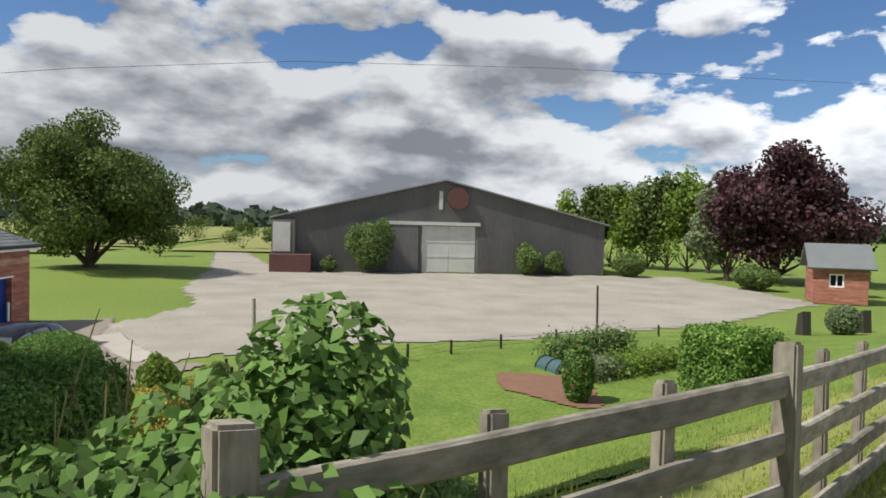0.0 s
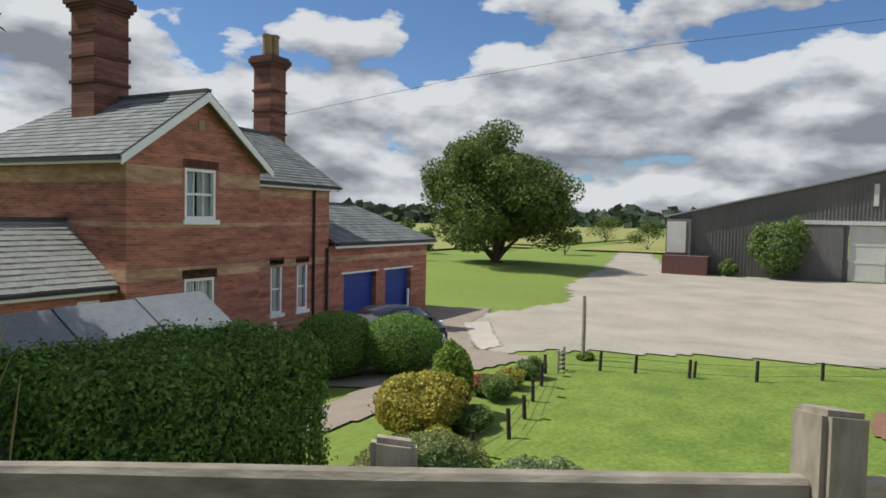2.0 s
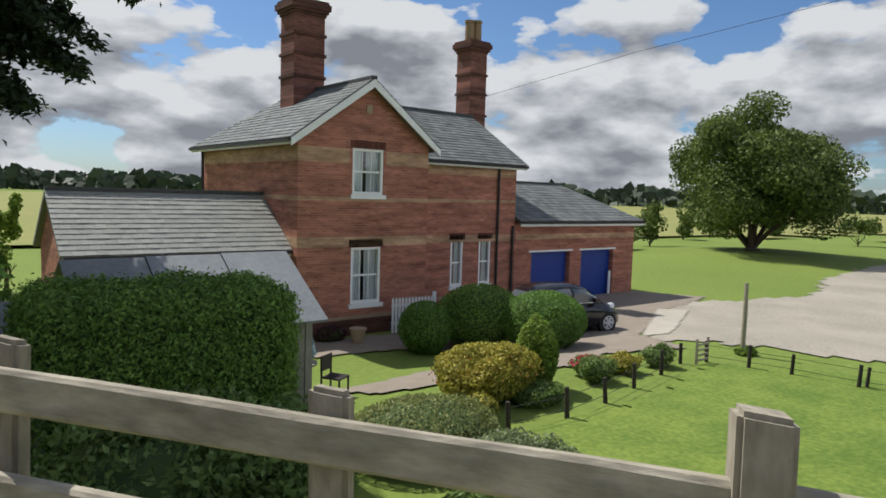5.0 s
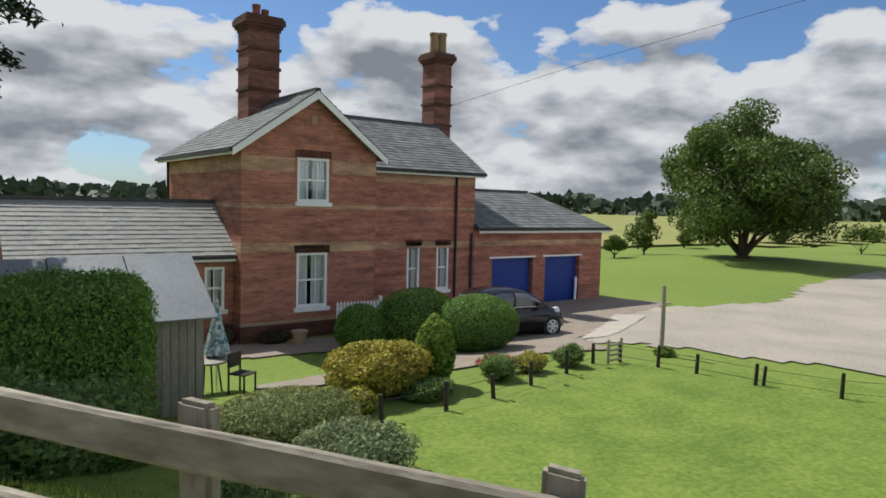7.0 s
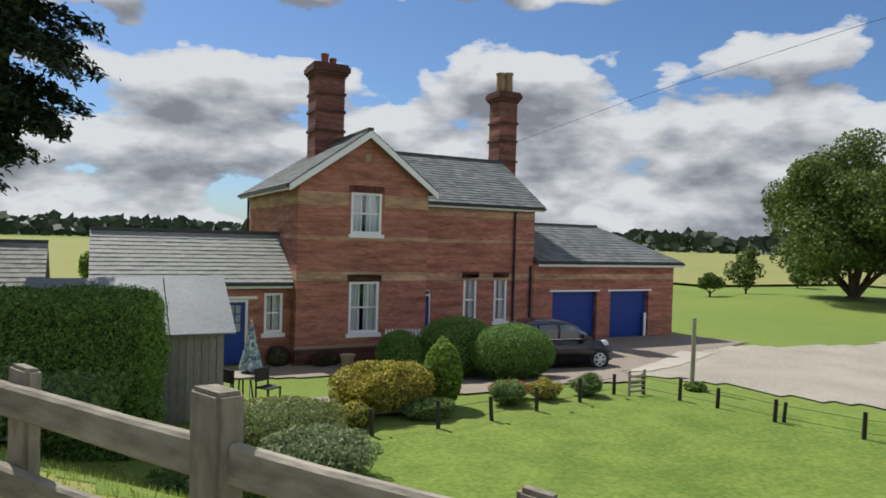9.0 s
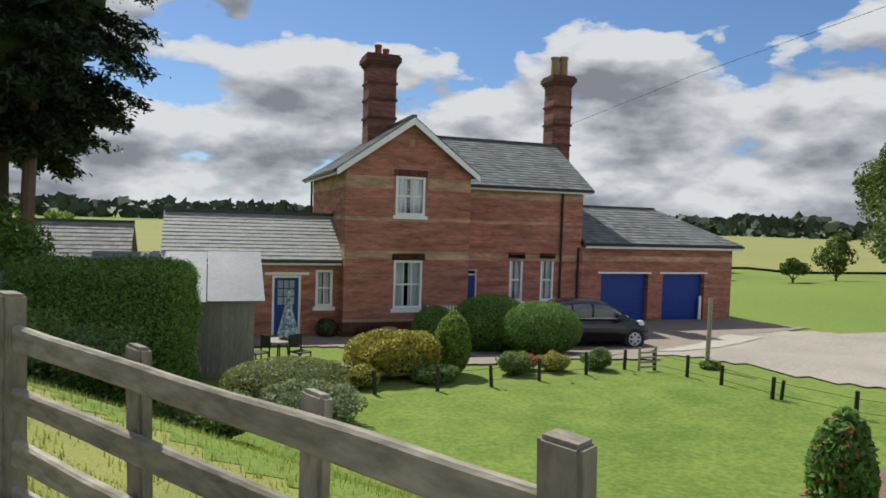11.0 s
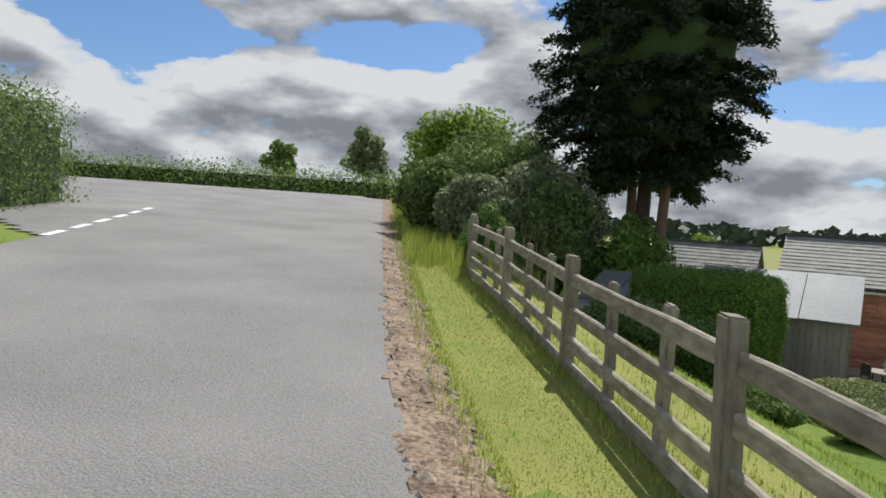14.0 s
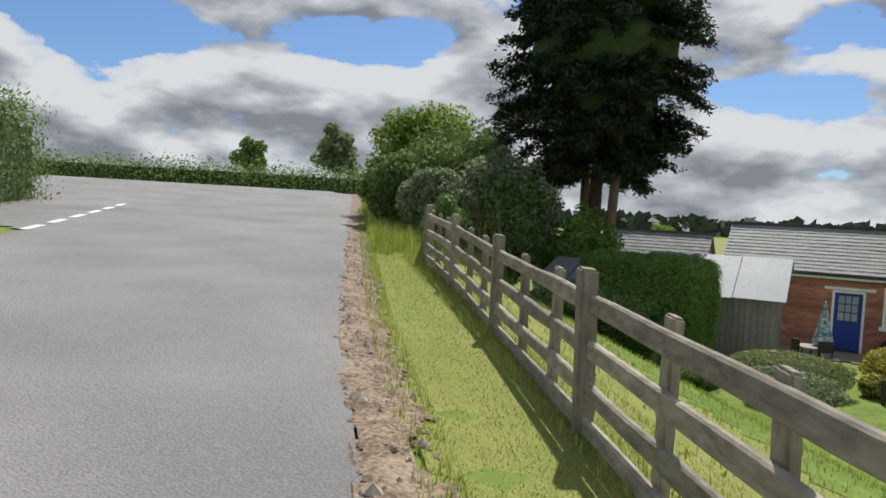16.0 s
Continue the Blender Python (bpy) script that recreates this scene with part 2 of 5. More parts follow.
L_TREE = leafmat("oak_leaf", (0.150, 0.205, 0.045), (0.080, 0.120, 0.028))
L_COPPER = leafmat("copper_leaf", (0.093, 0.037, 0.041), (0.051, 0.024, 0.027), 0.2)
L_CONIF = leafmat("conifer_leaf", (0.045, 0.068, 0.030), (0.022, 0.036, 0.018), 0.12)
L_HEDGE = leafmat("clipped_hedge_leaf", (0.216, 0.352, 0.061), (0.107, 0.200, 0.036), 0.25)
L_PRIVET = leafmat("privet_leaf", (0.171, 0.302, 0.051), (0.091, 0.182, 0.030), 0.25)
L_BUSH = leafmat("bush_leaf", (0.225, 0.310, 0.090), (0.120, 0.190, 0.055), 0.45)
L_GREY = leafmat("grey_green_leaf", (0.300, 0.350, 0.180), (0.180, 0.225, 0.110), 0.45)
L_LIGHT = leafmat("bright_leaf", (0.263, 0.367, 0.061), (0.158, 0.245, 0.038), 0.45)
L_YELLOW = leafmat("yellow_leaf", (0.50, 0.42, 0.075), (0.26, 0.27, 0.05), 0.3)
L_ORANGE = leafmat("orange_flower", (0.460, 0.200, 0.050), (0.420, 0.280, 0.050), 0.2)
L_OLIVE = leafmat("olive_leaf", (0.30, 0.32, 0.11), (0.17, 0.20, 0.07), 0.3)
L_RED = leafmat("red_flower", (0.500, 0.020, 0.050), (0.350, 0.015, 0.040), 0.2)
L_VINE = leafmat("vine_leaf", (0.186, 0.305, 0.067), (0.105, 0.194, 0.044), 0.35)
L_DRY = leafmat("dry_grass", (0.420, 0.360, 0.170), (0.280, 0.260, 0.100), 0.3)
L_BLADE = leafmat("grass_blade", (0.418, 0.463, 0.091), (0.245, 0.312, 0.060), 0.35)
# dark colour stands in for the shade deep between leaves
L_CORE = mat("shaded_leaf_core", (0.07, 0.11, 0.030), (0.035, 0.060, 0.018), 0.95, 2, 12, 0.6)
L_WOODS = leafmat("far_wood_leaf", (0.045, 0.068, 0.033), (0.030, 0.048, 0.024), 0.1, 0.3)
M_TRUNK = mat("reddish_bark", (0.26, 0.17, 0.12), (0.14, 0.09, 0.065), 0.95, 4, 25, 0.9, stretch=(1, 1, 0.3))
M_BARK = mat("bark", (0.12, 0.09, 0.065), (0.06, 0.045, 0.033), 0.95, 4, 25, 0.9, stretch=(1, 1, 0.3))


# ---- mesh helpers ----
def box(bm, x0, x1, y0, y1, z0, z1):
    v = [bm.verts.new((x, y, z)) for z in (z0, z1) for x, y in ((x0, y0), (x1, y0), (x1, y1), (x0, y1))]
    for f in ((3, 2, 1, 0), (4, 5, 6, 7), (0, 1, 5, 4), (1, 2, 6, 5), (2, 3, 7, 6), (3, 0, 4, 7)):
        bm.faces.new([v[i] for i in f])
    return v


def prism(bm, pts, a0, a1, axis="y"):
    """A polygon in the plane across the axis, drawn out along it. pts: (across, z)."""
    def at(p, a):
        return (p[0], a, p[1]) if axis == "y" else (a, p[0], p[1]) if axis == "x" else (p[0], p[1], a)
    lo = [bm.verts.new(at(p, a0)) for p in pts]
    hi = [bm.verts.new(at(p, a1)) for p in pts]
    k = len(pts)
    bm.faces.new(lo)
    bm.faces.new(hi[::-1])
    for i in range(k):
        bm.faces.new((lo[i], hi[i], hi[(i + 1) % k], lo[(i + 1) % k]))


def cyl(bm, p0, p1, r0, r1=None, k=10):
    p0, p1 = Vector(p0), Vector(p1)
    r1 = r0 if r1 is None else r1
    d = (p1 - p0).normalized()
    e = d.orthogonal().normalized()
    g = d.cross(e)
    lo, hi = [], []
    for i in range(k):
        c = e * math.cos(2 * math.pi * i / k) + g * math.sin(2 * math.pi * i / k)
        lo.append(bm.verts.new(p0 + c * r0))
        hi.append(bm.verts.new(p1 + c * r1))
    for i in range(k):
        bm.faces.new((lo[i], lo[(i + 1) % k], hi[(i + 1) % k], hi[i]))
    bm.faces.new(lo[::-1])
    bm.faces.new(hi)


def mesh_of(name, bm, material, smooth=False):
    bmesh.ops.recalc_face_normals(bm, faces=bm.faces[:])
    me = bpy.data.meshes.new(name)
    bm.to_mesh(me)
    bm.free()
    me.materials.append(material)
    if smooth:
        me.shade_smooth()
    return me


def part(name, bm, material, parent=None, label="", smooth=False, m=None):
    ob = new(name, mesh_of(name, bm, material, smooth))
    if parent is not None:
        ob.parent = parent
    if m is not None:
        ob.matrix_local = m
    return tagged(ob, label=label) if label else ob


def raw(name, verts, faces, material, parent=None, label="", m=None):
    me = bpy.data.meshes.new(name)
    me.from_pydata(verts, [], faces)
    me.materials.append(material)
    ob = new(name, me)
    if parent is not None:
        ob.parent = parent
    if m is not None:
        ob.matrix_local = m
    return tagged(ob, label=label) if label else ob


def thing(name, m, label, category, group="", kind=""):
    ob = new(name)
    ob.empty_display_size = 0.2
    ob.matrix_basis = m if isinstance(m, Matrix) else Matrix.Translation(m)
    return tagged(ob, label, category, group, kind)


def boxes(*bs):
    bm = bmesh.new()
    for b in bs:
        box(bm, *b)
    return bm


# ---- the lie of the land ----
UX, UY = 0.65, -0.76
VX, VY = 0.76, 0.65


def sv(s, v):
    """From along-road and across-road metres to the world."""
    return (s * UX + v * VX, s * UY + v * VY)


def to_sv(x, y):
    return (x * UX + y * UY, x * VX + y * VY)


def smooth01(a):
    a = min(1.0, max(0.0, a))
    return a * a * (3 - 2 * a)


def road_z(s):
    if s > 60:
        return 0.2
    if s > 0:
        return max(0.2, 3.22 - 0.053 * s)
    return 3.22 - 0.053 * max(s, -27) + 0.0005 * max(s, -27) ** 2


def ground_z(x, y):
    s, v = to_sv(x, y)
    r = road_z(s)
    g = 0.58 * smooth01((-3.0 - y) / 6.0) * smooth01((16 - x) / 8.0)
    if v < -17.75:
        if v > -19.6:
            return r - 0.10 * smooth01((v + 19.6) / 0.8)
        return r
    g += 0.66 * math.exp(-(((x - 42) / 13) ** 2 + ((y - 10) / 8) ** 2))
    return (r - 0.10) * (1 - smooth01((v + 17.75) / 6.0)) + g * smooth01((v + 17.75) / 6.0)


def grid_sheet(name, xs, ys, fz, material, kind="structure", keep=None, fn=None):
    nx, ny = len(xs), len(ys)
    vs = []
    for yy in ys:
        for xx in xs:
            px, py = fn(xx, yy) if fn else (xx, yy)
            vs.append((px, py, fz(px, py)))
    fs = []
    for j in range(ny - 1):
        for i in range(nx - 1):
            if keep is None or keep(0.5 * (xs[i] + xs[i + 1]), 0.5 * (ys[j] + ys[j + 1])):
                fs.append((j * nx + i, j * nx + i + 1, (j + 1) * nx + i + 1, (j + 1) * nx + i))
    ob = raw(name, vs, fs, material)
    ob.data.shade_smooth()
    return ob


def span(a, b, step):
    k = max(1, round((b - a) / step))
    return [a + (b - a) * i / k for i in range(k + 1)]


def far_axis(a, b, step):
    core = span(a, b, step)
    out, d = [], step
    p = b
    while p < 2500:
        d *= 1.35
        p += d
        out.append(p)
    low, d, p = [], step, a
    while p > -2500:
        d *= 1.35
        p -= d
        low.append(p)
    return low[::-1] + core + out


def inside(poly, x, y):
    c = False
    k = len(poly)
    for i in range(k):
        x0, y0 = poly[i]
        x1, y1 = poly[(i + 1) % k]
        if (y0 > y) != (y1 > y) and x < (x1 - x0) * (y - y0) / (y1 - y0) + x0:
            c = not c
    return c


def patch(name, poly, material, dz, step=0.2, rag=0.15):
    xs = span(min(p[0] for p in poly), max(p[0] for p in poly), step)
    ys = span(min(p[1] for p in poly), max(p[1] for p in poly), step)

    def keep(x, y):
        q = noise.noise_vector((x * 0.9, y * 0.9, 3.0))
        return inside(poly, x + q[0] * rag, y + q[1] * rag)
    return grid_sheet(name, xs, ys, lambda x, y: ground_z(x, y) + dz, material, keep=keep)


ground = tagged(grid_sheet("ground", far_axis(-45, 62, 0.7), far_axis(-60, 30, 0.7), ground_z, M_GROUND), "rough green grassland reaching the horizon", "ground", kind="structure")
lawn = tagged(patch("lawn", [(-3.6, -10.3), (1.5, -10.1), (3.9, -9.4), (5.0, -9.9), (12, -22), (16, -34), (4, -34), (-3.6, -21.5), (-8.5, -15.2)], M_LAWN, 0.03, 0.25, 0.2), "mown green garden lawn behind the fence", "lawn", kind="structure")
yard = tagged(patch("yard", [(6.1, -6.3), (7.2, -5.3), (13, -2.4), (15, -1.4), (23.3, -3.6), (33, -0.6), (47, 0.8), (59, 3.2), (90, 9), (92, 5), (73, 0.8), (60, -2.5), (50.2, -6), (50.2, -44), (33, -43), (27, -42.5), (17, -29), (13.8, -22), (9.9, -18.2), (8.4, -12.1)], M_YARD, 0.035, 0.4, 0.6), "pale gravel farmyard", "yard", kind="structure")
drive = tagged(patch("driveway", [(1.0, -1.2), (8.8, 1.7), (16.6, 1.8), (18.2, -1.2), (13, -2.4), (7.2, -5.3), (5.3, -8.0), (3.2, -7.0)], M_PAVE, 0.045, 0.2, 0.1), "brown paved drive before the garage", "driveway", kind="structure")
concrete = tagged(patch("concrete_strip", [(6.8, -5.6), (7.6, -6.1), (13.9, -2.9), (13.0, -2.1)], M_CONC, 0.055, 0.15, 0.1), "pale concrete strip across the drive", "pavement", kind="structure")
path = tagged(patch("garden_path", [(-6, 0.3), (-2, 0.3), (-1.8, -0.4), (1.4, -0.6), (3.2, -7.0), (1.6, -7.6), (-3.4, -6.6), (-3.6, -5.6), (1.2, -5.0), (1.0, -2.6), (-6, -1.2)], M_PAVE, 0.045, 0.15, 0.1), "brown gravel garden path", "path", kind="structure")
field = tagged(patch("ripe_field", [(20, 30), (150, 22), (420, 60), (420, 330), (-300, 330), (-300, 40), (-40, 30)], M_FIELD, 0.25, 6.0, 4.0), "dry yellow-green crop field beyond the garden", "field", kind="structure")
field2 = tagged(patch("ripe_field_far", [(85, -6), (420, -30), (420, 50), (150, 18), (85, 15)], M_FIELD, 0.25, 5.0, 3.0), "dry yellow crop field beside the track", "field", kind="structure")

ROAD_R, ROAD_L = -19.68, -25.9


def bend(s):
    """The lane's edge swings towards the house as it climbs."""
    return 0.042 * max(0.0, 10 - s)


def edge_sv(s, v):
    return sv(s, v + bend(s))


road = tagged(grid_sheet("road", [s for s in span(-27, 60, 0.7)], span(ROAD_L, ROAD_R, 0.4), lambda x, y: ground_z(x, y) + 0.03, M_ASPH, fn=lambda s, v: sv(s, v + bend(s) * (v - ROAD_L) / (ROAD_R - ROAD_L))), "worn grey asphalt lane", "road", kind="structure")
side = tagged(grid_sheet("road_junction", span(-34, 4, 0.4), span(-75, -25.9, 0.4), lambda x, y: ground_z(x, y) + 0.03, M_ASPH, fn=sv, keep=lambda s, v: -27 + 0.04 * (v + 25) < s < 2.4 - (-25.9 - v) * 1.4 or (-27 < s < -8 and v > -29.6)), "grey asphalt side road at the bend", "road", kind="structure")
dirt = tagged(grid_sheet("road_edge_dirt", span(-40, 40, 0.12), span(-19.9, -19.0, 0.06), lambda x, y: ground_z(x, y) + 0.035 + 0.03 * noise.noise((x * 6, y * 6, 1)) + 0.02 * noise.noise((x * 17, y * 17, 1)), M_DIRT, fn=edge_sv,
    keep=lambda s, v: -19.72 + 0.09 * noise.noise((s * 1.7, 2, 0)) + 0.05 * noise.noise((s * 6.0, 2, 0)) < v < -19.24 + 0.2 * noise.noise((s * 1.3, 5, 0)) + 0.08 * noise.noise((s * 7, 5, 0))), "stony brown dirt along the road edge", "dirt", kind="structure")
verge = tagged(grid_sheet("verge", span(-40, 40, 0.2), span(-19.3, -16.2, 0.2), lambda x, y: ground_z(x, y) + 0.025, M_VERGE, fn=edge_sv), "sunlit mown grass verge", "verge", kind="structure")


# ---- roofs, walls, windows ----
def slope_slates(name, p0, p1, q0, q1, material, parent, w=0.3, h=0.22, kind="stuff", each=False):
    """Slates between the eave p0-p1 and the ridge q0-q1, lapped course over course."""
    p0, p1, q0, q1 = (Vector(p) for p in (p0, p1, q0, q1))
    nrm = (p1 - p0).cross(q0 - p0).normalized()
    if nrm.z < 0:
        nrm = -nrm
    rows = max(1, round(((q0 + q1) / 2 - (p0 + p1) / 2).length / h))
    vs, fs = [], []
    shared = None
    for r in range(rows):
        a, b = r / rows, min(1.0, (r + 1.25) / rows)
        a0, a1 = p0.lerp(q0, a), p1.lerp(q1, a)
        b0, b1 = p0.lerp(q0, b), p1.lerp(q1, b)
        k = max(1, round((a1 - a0).length / w))
        for i in range(k + (r % 2)):
            lo = max(0.0, (i - 0.5 * (r % 2)) / k)
            hi = min(1.0, (i + 1 - 0.5 * (r % 2)) / k) - 0.006 / max(0.5, (a1 - a0).length)
            if hi <= lo:
                continue
            lift = 0.018 + random.uniform(0, 0.012)
            c = [a0.lerp(a1, lo) + nrm * lift, a0.lerp(a1, hi) + nrm * (lift + random.uniform(-0.004, 0.004)), b0.lerp(b1, hi) + nrm * 0.004, b0.lerp(b1, lo) + nrm * 0.004]
            c2 = [c[0] - nrm * 0.015, c[1] - nrm * 0.015]
            base = len(vs)
            if each:
                raw("slate", [tuple(x) for x in c + c2], [(0, 1, 2, 3), (0, 4, 5, 1)], material, parent)
            else:
                vs += [tuple(x) for x in c + c2]
                fs += [(base, base + 1, base + 2, base + 3), (base, base + 4, base + 5, base + 1)]
    if not each:
        tagged(raw(name, vs, fs, material, parent), kind=kind)


def wall_holes(bm, plane, axis, a0, a1, z0, z1, thick, holes):
    """A wall from a0 to a1 with openings (b0, b1, c0, c1) right through; its outer face at plane, going inwards by thick."""
    av = sorted({a0, a1, *[h[0] for h in holes], *[h[1] for h in holes]})
    zv = sorted({z0, z1, *[h[2] for h in holes], *[h[3] for h in holes]})
    for i in range(len(av) - 1):
        for j in range(len(zv) - 1):
            ca, cz = (av[i] + av[i + 1]) / 2, (zv[j] + zv[j + 1]) / 2
            if any(h[0] < ca < h[1] and h[2] < cz < h[3] for h in holes):
                continue
            if axis == "y":
                box(bm, av[i], av[i + 1], plane, plane + thick, zv[j], zv[j + 1])
            else:
                box(bm, plane, plane + thick, av[i], av[i + 1], zv[j], zv[j + 1])
    bmesh.ops.remove_doubles(bm, verts=bm.verts[:], dist=0.0005)
    seen = {}
    for f in bm.faces[:]:
        key = tuple(round(c, 3) for c in f.calc_center_median())
        seen.setdefault(key, []).append(f)
    dead = [f for fs in seen.values() if len(fs) > 1 for f in fs]
    bmesh.ops.delete(bm, geom=dead, context='FACES_ONLY')


def sash(parent, x0, x1, z0, z1, y, bars=2, rows=1, sill=0.08, curtain=True, name="window"):
    """A white sash window in a wall that faces -y; y is the wall's outer face."""
    win = part(name, boxes((x0, x0 + 0.085, y + 0.02, y + 0.16, z0, z1), (x1 - 0.085, x1, y + 0.02, y + 0.16, z0, z1), (x0 + 0.085, x1 - 0.085, y + 0.02, y + 0.16, z1 - 0.08, z1), (x0 + 0.085, x1 - 0.085, y + 0.02, y + 0.16, z0, z0 + 0.09)), M_WHITE, parent, "white-painted sash window")
    zm = (z0 + z1) / 2
    part("meeting_rail", boxes((x0 + 0.07, x1 - 0.07, y + 0.085, y + 0.14, zm - 0.03, zm + 0.03)), M_WHITE, win)
    for i in range(bars):
        bx = x0 + 0.07 + (x1 - x0 - 0.14) * (i + 1) / (bars + 1)
        part("glazing_bar", boxes((bx - 0.014, bx + 0.014, y + 0.09, y + 0.13, z0 + 0.08, zm - 0.03)), M_WHITE, win)
        part("glazing_bar", boxes((bx - 0.014, bx + 0.014, y + 0.09, y + 0.13, zm + 0.03, z1 - 0.07)), M_WHITE, win)
    for za, zb in ((z0 + 0.08, zm - 0.03), (zm + 0.03, z1 - 0.07)):
        g = part("pane", boxes((x0 + 0.07, x1 - 0.07, y + 0.105, y + 0.11, za, zb)), M_GLASS, win)
        g.visible_shadow = False
    part("sill", boxes((x0 - sill, x1 + sill, y - 0.07, y + 0.16, z0 - 0.13, z0)), M_WHITE, win)
    if curtain:
        for c0, c1 in ((x0 + 0.06, x0 + (x1 - x0) * 0.42), (x0 + (x1 - x0) * 0.55, x1 - 0.06)):
            bm = bmesh.new()
            k = 14
            f0 = [bm.verts.new((c0 + (c1 - c0) * i / k, y + 0.22 + 0.025 * math.sin(i * 2.1), z0)) for i in range(k + 1)]
            f1 = [bm.verts.new((c0 + (c1 - c0) * i / k, y + 0.22 + 0.015 * math.sin(i * 2.1), z1)) for i in range(k + 1)]
            for i in range(k):
                bm.faces.new((f0[i], f0[i + 1], f1[i + 1], f1[i]))
            part("curtain", bm, M_CURTAIN, win, "pale net curtain")
    # added dark sheet standing in for the unlit interior
    part("room_shade", boxes((x0 - 0.2, x1 + 0.2, y + 0.9, y + 0.95, z0 - 0.3, z1 + 0.2)), M_ROOM, win)
    return win


def arch_bricks(parent, x0, x1, z, y, h=0.24):
    k = round((x1 - x0 + 0.16) / 0.08)
    for i in range(k):
        a = x0 - 0.08 + (x1 - x0 + 0.16) * i / k
        part("brick", boxes((a + 0.004, a + 0.074, y - 0.006, y + 0.1, z + 0.003, z + h)), M_ARCH, parent)


M_GLASS = bpy.data.materials.new("window_glass")
M_GLASS.use_nodes = True
_b = M_GLASS.node_tree.nodes["Principled BSDF"]
_b.inputs["Base Color"].default_value = (0.9, 0.95, 0.95, 1)
_b.inputs["Roughness"].default_value = 0.02
_b.inputs["Transmission Weight"].default_value = 1.0
_b.inputs["IOR"].default_value = 1.45

# ---- the brick house ----
GX0, GX1, GC = -1.75, 2.87, 0.56
EAVE, RIDGE = 5.85, 7.74
MX1, MY = 8.62, 1.75
house = thing("house", (0, 0, 0), "two-storey Victorian red brick house with slate roofs", "house")
w1 = (0.03, 1.13, 4.28, 5.66)
w0 = (0.03, 1.10, 0.95, 2.68)
bm = bmesh.new()
wall_holes(bm, 0.0, "y", GX0, GX1, 0.0, EAVE, 0.3, [w1, w0])
prism(bm, [(GX0, EAVE), (GX1, EAVE), (GC, RIDGE - 0.12)], 0.0, 0.3, "y")
part("gable_wall", bm, M_BRY, house, "weathered red brick gable wall")
part("side_wall", boxes((GX0, GX0 + 0.3, 0.302, 7.6, 0, EAVE)), M_BRX, house)
part("return_wall", boxes((GX1 - 0.3, GX1, 0.302, MY, 0, EAVE)), M_BRX, house)
part("rear_wall", boxes((GX0 + 0.3, MX1 - 0.3, 7.3, 7.6, 0, EAVE - 0.3)), M_BRY, house)
bm = bmesh.new()
nw1, nw2 = (5.35, 5.95, 0.95, 2.69), (6.75, 7.36, 0.95, 2.69)
sw = (3.0, 3.42, 4.2, 5.0)
fd = (3.02, 3.95, 0.0, 2.25)
wall_holes(bm, MY, "y", GX1 + 0.002, MX1, 0.0, 5.5, 0.3, [nw1, nw2, sw, fd])
part("front_wall", bm, M_BRY, house, "weathered red brick front wall")
bm = bmesh.new()
box(bm, MX1 - 0.3, MX1, MY + 0.302, 7.6, 0, 5.5)
prism(bm, [(MY + 0.05, 5.502), (7.6, 5.502), (4.9, 7.55)], MX1 - 0.3, MX1, "x")
part("end_wall", bm, M_BRX, house)
for z0, z1 in ((5.2, 5.62), (2.72, 3.02)):
    for a, b in ((GX0 - 0.004, w1[0] - 0.1 if z0 > 4 else GX1), (w1[1] + 0.1, GX1)) if z0 > 4 else ((GX0 - 0.004, GX1),):
        part("tan_band", boxes((a, b, -0.006, 0.05, z0, z1)), M_TANY, house, "band of pale tan brick")
    part("tan_band", boxes((GX0 - 0.006, GX0 + 0.05, 0.052, 7.6, z0, z1)), M_TANX, house, "band of pale tan brick")
    part("tan_band", boxes((GX1 + 0.55 if z0 > 4 else GX1, MX1 + 0.004, MY - 0.006, MY + 0.05, z0 - 0.12, z1 - 0.16)), M_TANY, house, "band of pale tan brick")
for z0, z1 in ((4.08, 4.2), (0.5, 0.6)):
    part("string_course", boxes((GX0 - 0.02, GX1 + 0.02, -0.02, 0.05, z0, z1)), M_STONE if z0 < 1 else M_TANY, house, "projecting string course")
    part("string_course", boxes((GX0 - 0.02, GX0 + 0.05, 0.052, 7.6, z0, z1)), M_STONE if z0 < 1 else M_TANX, house)
    part("string_course", boxes((GX1 + 0.022, MX1 + 0.02, MY - 0.02, MY + 0.05, z0, z1)), M_STONE if z0 < 1 else M_TANY, house)
part("wall_plinth", boxes((GX0 - 0.04, GX1 + 0.04, -0.04, 0.05, 0, 0.49)), M_DARKBR, house)
sash(house, *w1, 0.0)
sash(house, *w0, 0.0)
arch_bricks(house, w1[0], w1[1], w1[3], 0.0)
arch_bricks(house, w0[0], w0[1], w0[3], 0.0)
sash(house, *nw1, MY, bars=0)
sash(house, *nw2, MY, bars=0)
sash(house, *sw, MY, bars=0, curtain=False)
arch_bricks(house, nw1[0], nw1[1], nw1[3], MY)
arch_bricks(house, nw2[0], nw2[1], nw2[3], MY)
door = part("front_door", boxes((fd[0] + 0.06, fd[1] - 0.06, MY + 0.1, MY + 0.15, 0.05, 2.0)), M_BLUE, house, "blue-painted front door")
part("door_frame", boxes((fd[0], fd[0] + 0.06, MY + 0.05, MY + 0.18, 0, 2.25), (fd[1] - 0.06, fd[1], MY + 0.05, MY + 0.18, 0, 2.25), (fd[0] + 0.06, fd[1] - 0.06, MY + 0.05, MY + 0.18, 2.0, 2.06), (fd[0] + 0.06, fd[1] - 0.06, MY + 0.05, MY + 0.18, 2.19, 2.25)), M_WHITE, door, "white-painted frame")
